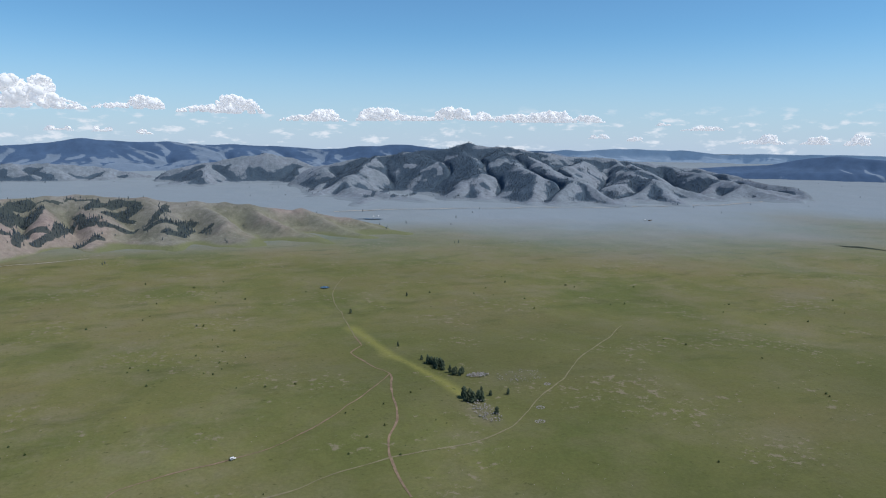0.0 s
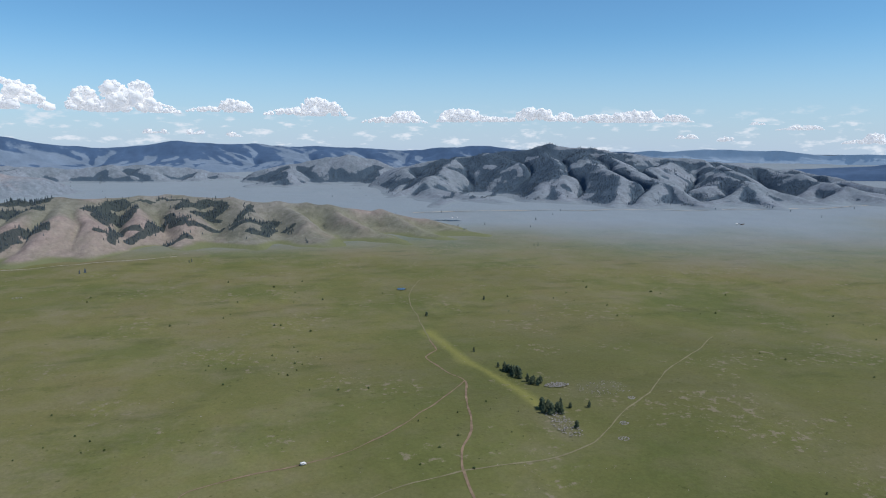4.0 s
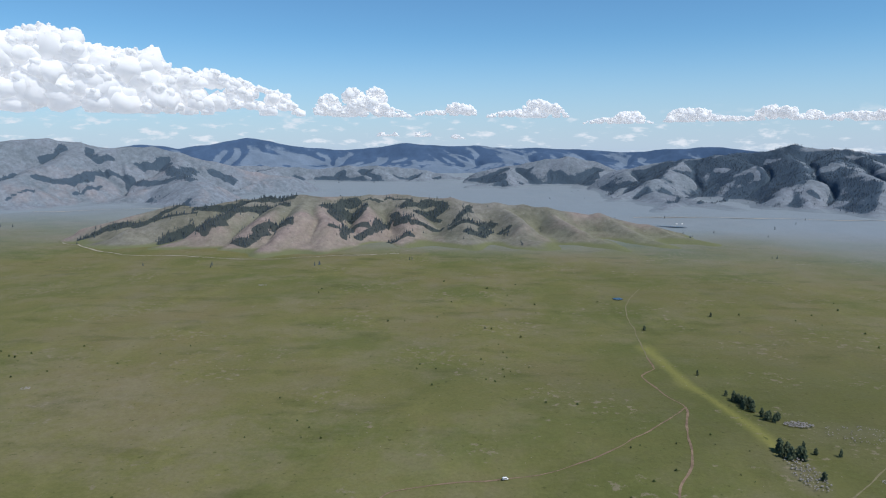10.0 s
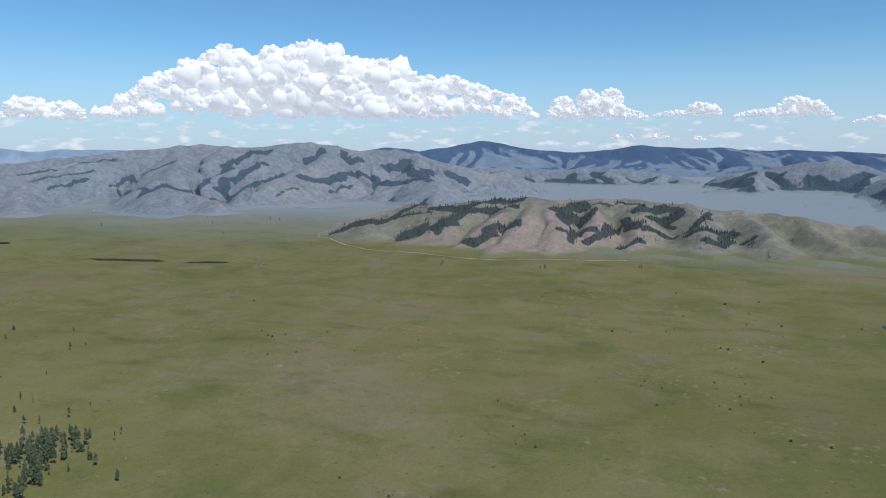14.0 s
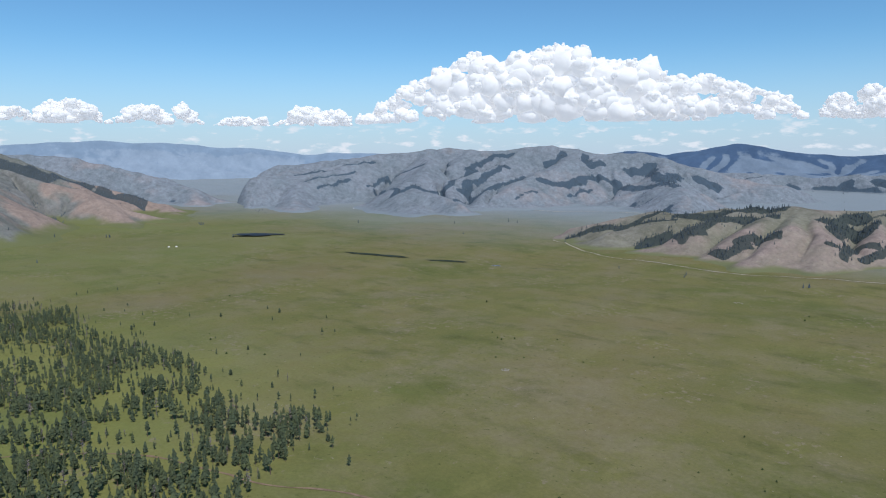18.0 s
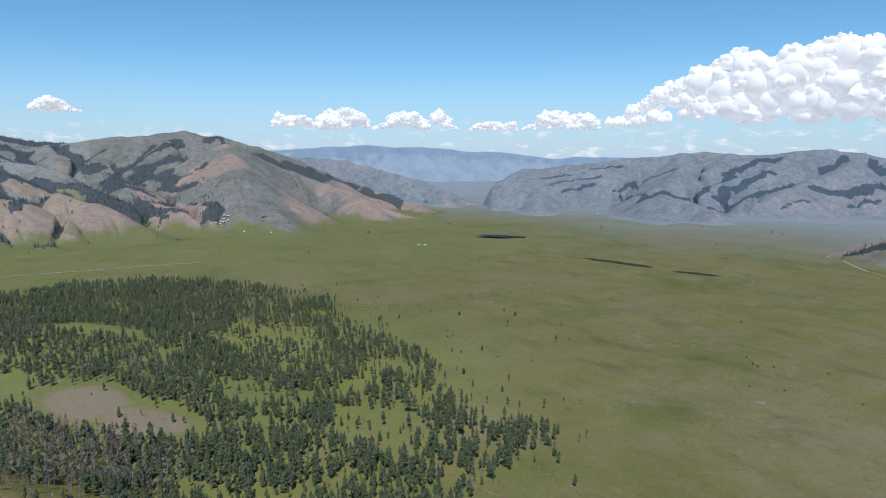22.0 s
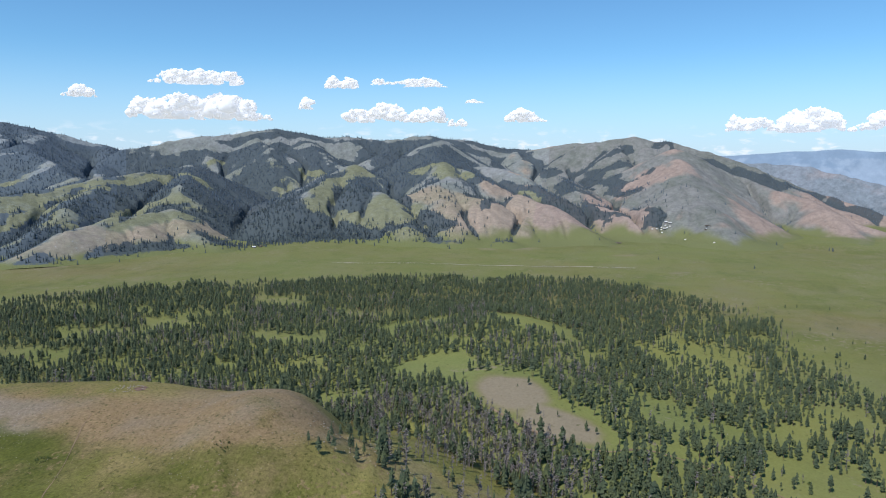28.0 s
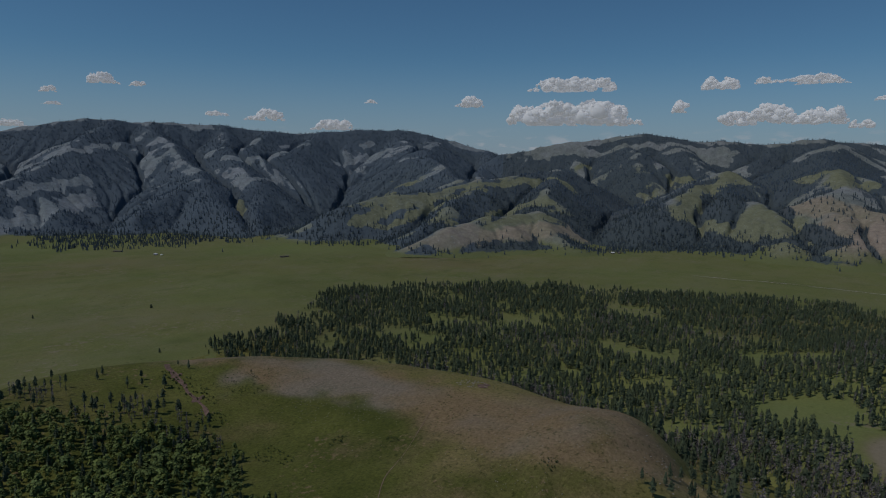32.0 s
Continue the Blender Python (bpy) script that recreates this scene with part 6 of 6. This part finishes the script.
rocks("boulder_field", "pale weathered boulders among the grass", around(286, 658, 13, 7, 190, 0.25, 0.75, 1), MAT_STONE, 1)
rocks("boulder_field", "scattered grey boulders beside the pines", around(254, 566, 11, 32, 170, 0.2, 0.75, 2), MAT_STONE, 2)
rocks("boulder_field", "scattered grey boulders in the grass", around(330, 640, 30, 20, 110, 0.15, 0.6, 3), MAT_STONE, 3)
for cx, cy, r, n in ((309, 558, 4.0, 2), (291, 525, 4.6, 3), (345, 610, 3.4, 5), (-395, 1235, 7, 6), (-460, 696, 4.5, 7)):
    q = np.random.default_rng(n)
    ring = [(cx + r * q.uniform(0.75, 1.05) * math.cos(a), cy + r * q.uniform(0.75, 1.05) * math.sin(a), q.uniform(0.3, 0.6)) for a in np.linspace(0, 6.28, 40)] + around(cx, cy, r * 0.6, r * 0.6, 12, 0.3, 0.6, n)
    rocks("stone_ring", "low ring of piled grey stones", ring, MAT_STONE, n, "stone ring", plain)
q = np.random.default_rng(8)
spots = []
for k in range(1000):
    a, r = radians(q.uniform(-56, 75)), 330 * (1700 / 330) ** q.uniform(0, 1)
    x, y = -math.sin(a) * r, math.cos(a) * r
    if fbm(x, y, 160, 33) > -0.1:
        spots.append((x, y, q.uniform(0.15, 0.4) * (1 + r / 1500)))
rocks("field_stones", "small pale stones scattered over the steppe", spots, MAT_PALE_STONE, 9, "stones", plain, 0.4)
spots = [(x, y, s) for x, y, s in around(-450, -180, 80, 180, 800, 0.06, 0.2, 12) + around(-425, -225, 36, 40, 260, 0.1, 0.32, 17) + around(-440, -60, 60, 60, 350, 0.08, 0.3, 18) + around(-500, -170, 10, 12, 60, 0.2, 0.6, 19)] + around(-470, 20, 40, 40, 120, 0.15, 0.5, 13) + around(-540, 430, 60, 40, 160, 0.15, 0.5, 14)
rocks("hill_stones", "pale stones scattered over the dry hill", spots, MAT_PALE_STONE, 15, "stones", land, 0.5)


def shrubs(name, label, spots, material, seed, surface=land):
    q = np.random.default_rng(seed)
    x, y, s = (np.asarray(c, float) for c in zip(*spots))
    V, F = planted([(LEAFY[0][0] * (1.5, 1.5, 1) - (0, 0, 0.2), LEAFY[0][1])], x, y, surface(x, y), s, np.zeros(len(x), int), q)
    return tagged(mesh_object(name, V, F, material, False), label, "shrubs", kind="stuff")


spots = []
for k in range(700):
    a, r = radians(q.uniform(-56, 70)), 330 * (1300 / 330) ** q.uniform(0, 1)
    x, y = -math.sin(a) * r, math.cos(a) * r
    if fbm(x, y, 200, 37) > 0.1:
        spots.append((x, y, q.uniform(0.5, 1.2) * (1 + r / 500)))
shrubs("tussocks", "dark green tussocks and low bushes on the steppe", spots, MAT_SHRUB, 31, plain)
shrubs("hill_bushes", "low green bushes in the hollow of the hill", around(-400, -230, 90, 150, 260, 0.25, 0.7, 33) + around(-398, -318, 16, 30, 90, 0.4, 1.1, 38) + around(-345, -206, 9, 16, 60, 0.5, 1.2, 34) + around(-381, -187, 7, 5, 40, 0.5, 1.1, 39) + around(-398, -157, 5, 6, 24, 0.5, 1.1, 40) + around(-408, -50, 6, 6, 20, 0.5, 1.2, 42) + around(-352, -284, 10, 14, 40, 0.6, 1.6, 43) + around(-369, -340, 10, 40, 90, 0.5, 2.0, 44) + around(-400, -330, 40, 40, 160, 0.3, 0.8, 45), MAT_SHRUB, 35)
shrubs("scrub", "pale green scrub along the wood's edge", around(-590, -190, 26, 190, 420, 1.2, 2.8, 36), MAT_LEAF, 37)


# ---------------------------------------------------------------- camps and farms
MAT_FELT = plain_paint("white felt", (0.78, 0.77, 0.74), 0.9, 0.08, 0.5)
MAT_LOG = plain_paint("weathered logs", (0.13, 0.11, 0.095), 0.9, 0.3, 1.0)
MAT_ROOF = plain_paint("pale sheet roof", (0.62, 0.63, 0.64), 0.5, 0.1, 0.5)
MAT_BLUE = plain_paint("blue paint", (0.06, 0.16, 0.42), 0.5, 0.1, 0.5)
MAT_GLASS = plain_paint("dark glass", (0.02, 0.025, 0.03), 0.15, 0.1, 1.0)
MAT_TYRE = plain_paint("tyre rubber", (0.02, 0.02, 0.02), 0.9, 0.1, 1.0)
MAT_WHITE = plain_paint("white car paint", (0.80, 0.80, 0.80), 0.35, 0.03, 1.0)


def box_bm(x0, x1, y0, y1, z0, z1, bevel=0.0):
    bm = bmesh.new()
    bmesh.ops.create_cube(bm, size=1.0, matrix=Matrix.Translation(((x0 + x1) / 2, (y0 + y1) / 2, (z0 + z1) / 2)) @ Matrix.Diagonal((x1 - x0, y1 - y0, z1 - z0, 1)))
    if bevel:
        bmesh.ops.bevel(bm, geom=bm.edges[:], offset=bevel, segments=2, affect="EDGES")
    return bm


def cone_bm(r0, r1, z0, z1, n=20):
    bm = bmesh.new()
    bmesh.ops.create_cone(bm, cap_ends=True, segments=n, radius1=r0, radius2=r1, depth=z1 - z0, matrix=Matrix.Translation((0, 0, (z0 + z1) / 2)))
    return bm


def set_down(ob, x, y, turn, sink=0.15):
    z = float(plain(np.array(x, float), np.array(y, float)))
    if x < -2050 and -50 < y < 700:
        z = max(z, float(west_slope.sample(west_slope.Z, np.array([float(x)]), np.array([float(y)]))[0]))
    X, Y, Z = (float(v) for v in draw_in(np.array(x, float), np.array(y, float), np.array(z)))
    ob.matrix_basis = pose(X, Y, Z - sink + (0.0 if math.hypot(x, y) < 1500 else 0.6), 0, 0, turn)
    return ob


def ger():
    g = new("ger")
    part("wall", cone_bm(3.0, 2.95, 0, 1.6, 24), MAT_FELT, g)
    part("roof", cone_bm(3.15, 0.7, 1.6, 2.7, 24), MAT_FELT, g)
    part("crown_ring", cone_bm(0.72, 0.5, 2.7, 2.9, 16), MAT_LOG, g, "dark wooden crown ring")
    part("door", box_bm(-0.45, 0.45, -3.12, -2.9, 0.05, 1.5), MAT_BLUE, g, "blue wooden door")
    part("stovepipe", cone_bm(0.07, 0.07, 2.6, 3.6, 8), MAT_LOG, g)
    return tagged(g, "white felt ger on green grass", "ger", group="gers")


def log_house(long=9.0, deep=6.0, high=2.6, name="log_house", label="small log house with a pale sheet roof"):
    h = new(name)
    for side, (a, b, c, d) in (("front_wall", (-long / 2, long / 2, -deep / 2, -deep / 2 + 0.25)), ("back_wall", (-long / 2, long / 2, deep / 2 - 0.25, deep / 2)),
                               ("side_wall", (-long / 2, -long / 2 + 0.25, -deep / 2 + 0.25, deep / 2 - 0.25)), ("side_wall", (long / 2 - 0.25, long / 2, -deep / 2 + 0.25, deep / 2 - 0.25))):
        part(side, box_bm(a, b, c, d, -0.3, high), MAT_LOG, h)
    for s in (-1, 1):
        bm = bmesh.new()
        e, o = deep / 2 + 0.5, long / 2 + 0.4
        vs = [bm.verts.new(p) for p in ((-o, s * e, high - 0.2), (o, s * e, high - 0.2), (o, 0, high + 1.6), (-o, 0, high + 1.6), (-o, s * e, high - 0.05), (o, s * e, high - 0.05), (o, 0, high + 1.75), (-o, 0, high + 1.75))]
        for f in ((0, 1, 2, 3), (7, 6, 5, 4), (0, 4, 5, 1), (1, 5, 6, 2), (2, 6, 7, 3), (3, 7, 4, 0)):
            bm.faces.new([vs[i] for i in f])
        bmesh.ops.recalc_face_normals(bm, faces=bm.faces[:])
        part("roof_slope", bm, MAT_ROOF, h, "pale sheet metal roof")
    part("door", box_bm(-0.5, 0.5, -deep / 2 - 0.06, -deep / 2 + 0.02, 0, 2.0), MAT_BLUE, h)
    for wx in (-long / 3, long / 3):
        part("window", box_bm(wx - 0.5, wx + 0.5, -deep / 2 - 0.04, -deep / 2 + 0.02, 0.9, 1.9), MAT_GLASS, h)
    return tagged(h, label, "house", group="farm houses")


def shed(long=22.0):
    s = new("livestock_shed")
    part("back_wall", box_bm(-long / 2, long / 2, 2.6, 3.0, -0.3, 2.4), MAT_LOG, s)
    part("front_wall", box_bm(-long / 2, long / 2, -3.0, -2.7, -0.3, 1.8), MAT_LOG, s)
    for e in (-long / 2, long / 2 - 0.3):
        part("end_wall", box_bm(e, e + 0.3, -2.7, 2.6, -0.3, 1.9), MAT_LOG, s)
    bm = box_bm(-long / 2 - 0.3, long / 2 + 0.3, -3.3, 3.3, 0, 0.18)
    bmesh.ops.rotate(bm, verts=bm.verts[:], cent=(0, 0, 0), matrix=Matrix.Rotation(radians(6), 3, "X"))
    bmesh.ops.translate(bm, verts=bm.verts[:], vec=(0, 0, 2.15))
    part("roof", bm, MAT_LOG, s, "dark plank roof")
    for k in range(12):
        a = k / 11
        part("fence_post", box_bm(-long / 2 + a * long - 0.12, -long / 2 + a * long + 0.12, -14.1, -13.9, -0.3, 1.3), MAT_LOG, s)
    for z in (0.5, 1.0):
        part("fence_rail", box_bm(-long / 2, long / 2, -14.05, -13.95, z, z + 0.14), MAT_LOG, s)
        for e in (-long / 2, long / 2):
            part("fence_rail", box_bm(e - 0.06, e + 0.06, -14, -3, z, z + 0.14), MAT_LOG, s)
    return tagged(s, "long dark log shed with a fenced yard", "shed", group="livestock sheds")


def van():
    v = new("van")
    bm = bmesh.new()
    prof = [(-2.3, 0.45), (2.3, 0.45), (2.35, 1.0), (1.75, 1.25), (1.2, 2.0), (-2.1, 2.05), (-2.35, 1.8)]
    lo = [bm.verts.new((x, -0.9, z)) for x, z in prof]
    hi = [bm.verts.new((x, 0.9, z)) for x, z in prof]
    bm.faces.new(lo[::-1]), bm.faces.new(hi)
    for i in range(len(prof)):
        j = (i + 1) % len(prof)
        bm.faces.new((lo[i], lo[j], hi[j], hi[i]))
    bmesh.ops.recalc_face_normals(bm, faces=bm.faces[:])
    bmesh.ops.bevel(bm, geom=bm.edges[:], offset=0.08, segments=2, affect="EDGES")
    part("body", bm, MAT_WHITE, v, "glossy white body", True)
    for s in (-1, 1):
        part("side_window", box_bm(-1.9, 1.0, s * 0.9 - 0.012, s * 0.9 + 0.012, 1.3, 1.85), MAT_GLASS, v)
        for x in (-1.45, 1.45):
            w = cone_bm(0.36, 0.36, -0.12, 0.12, 18)
            bmesh.ops.rotate(w, verts=w.verts[:], cent=(0, 0, 0), matrix=Matrix.Rotation(radians(90), 3, "X"))
            bmesh.ops.translate(w, verts=w.verts[:], vec=(x, s * 0.82, 0.36))
            wheel = part("wheel", w, MAT_TYRE, v)
            rim = cone_bm(0.2, 0.2, -0.13, 0.13, 14)
            bmesh.ops.rotate(rim, verts=rim.verts[:], cent=(0, 0, 0), matrix=Matrix.Rotation(radians(90), 3, "X"))
            bmesh.ops.translate(rim, verts=rim.verts[:], vec=(x, s * 0.82, 0.36))
            part("rim", rim, MAT_ROOF, wheel)
    bm = box_bm(-0.02, 0.02, -0.75, 0.75, -0.42, 0.42)
    bmesh.ops.rotate(bm, verts=bm.verts[:], cent=(0, 0, 0), matrix=Matrix.Rotation(radians(-36), 3, "Y"))
    bmesh.ops.translate(bm, verts=bm.verts[:], vec=(1.49, 0, 1.64))
    part("windscreen", bm, MAT_GLASS, v)
    return tagged(v, "white van parked on the dusty track", "van")


set_down(van(), 25, 543, 20, -0.32)
first = set_down(ger(), -2238, 541, 20)
for k, (gx_, gy_) in enumerate([(-2343, 486), (-2338, 497), (-2321, 468), (-2331, 502), (-2328, 484), (-2307, 483), (-2316, 454), (-2335, 510), (-2150, 606), (-1785, 939), (-1775, 955), (-1850, 1170), (1410, 1883), (-2376, 2076), (-2360, 2090), (-1046, -1581), (590, 2260), (610, 2270)]):
    set_down(copy_thing(first, pose(0, 0, 0)), gx_, gy_, 40 * k)
house = set_down(log_house(), -2348, 500, 70)
for k, (hx, hy) in enumerate([(-2325, 492), (-2345, 512), (-1905, -701), (-1040, -1600), (-2240, 600)]):
    set_down(copy_thing(house, pose(0, 0, 0)), hx, hy, 60 + 25 * k)
barn = set_down(shed(), -2186, 336, 80)
for k, (hx, hy) in enumerate([(-2259, 612), (-1020, -1766), (-1223, -1296), (-1925, -690), (1420, 1870)]):
    set_down(copy_thing(barn, pose(0, 0, 0)), hx, hy, 100 + 30 * k)
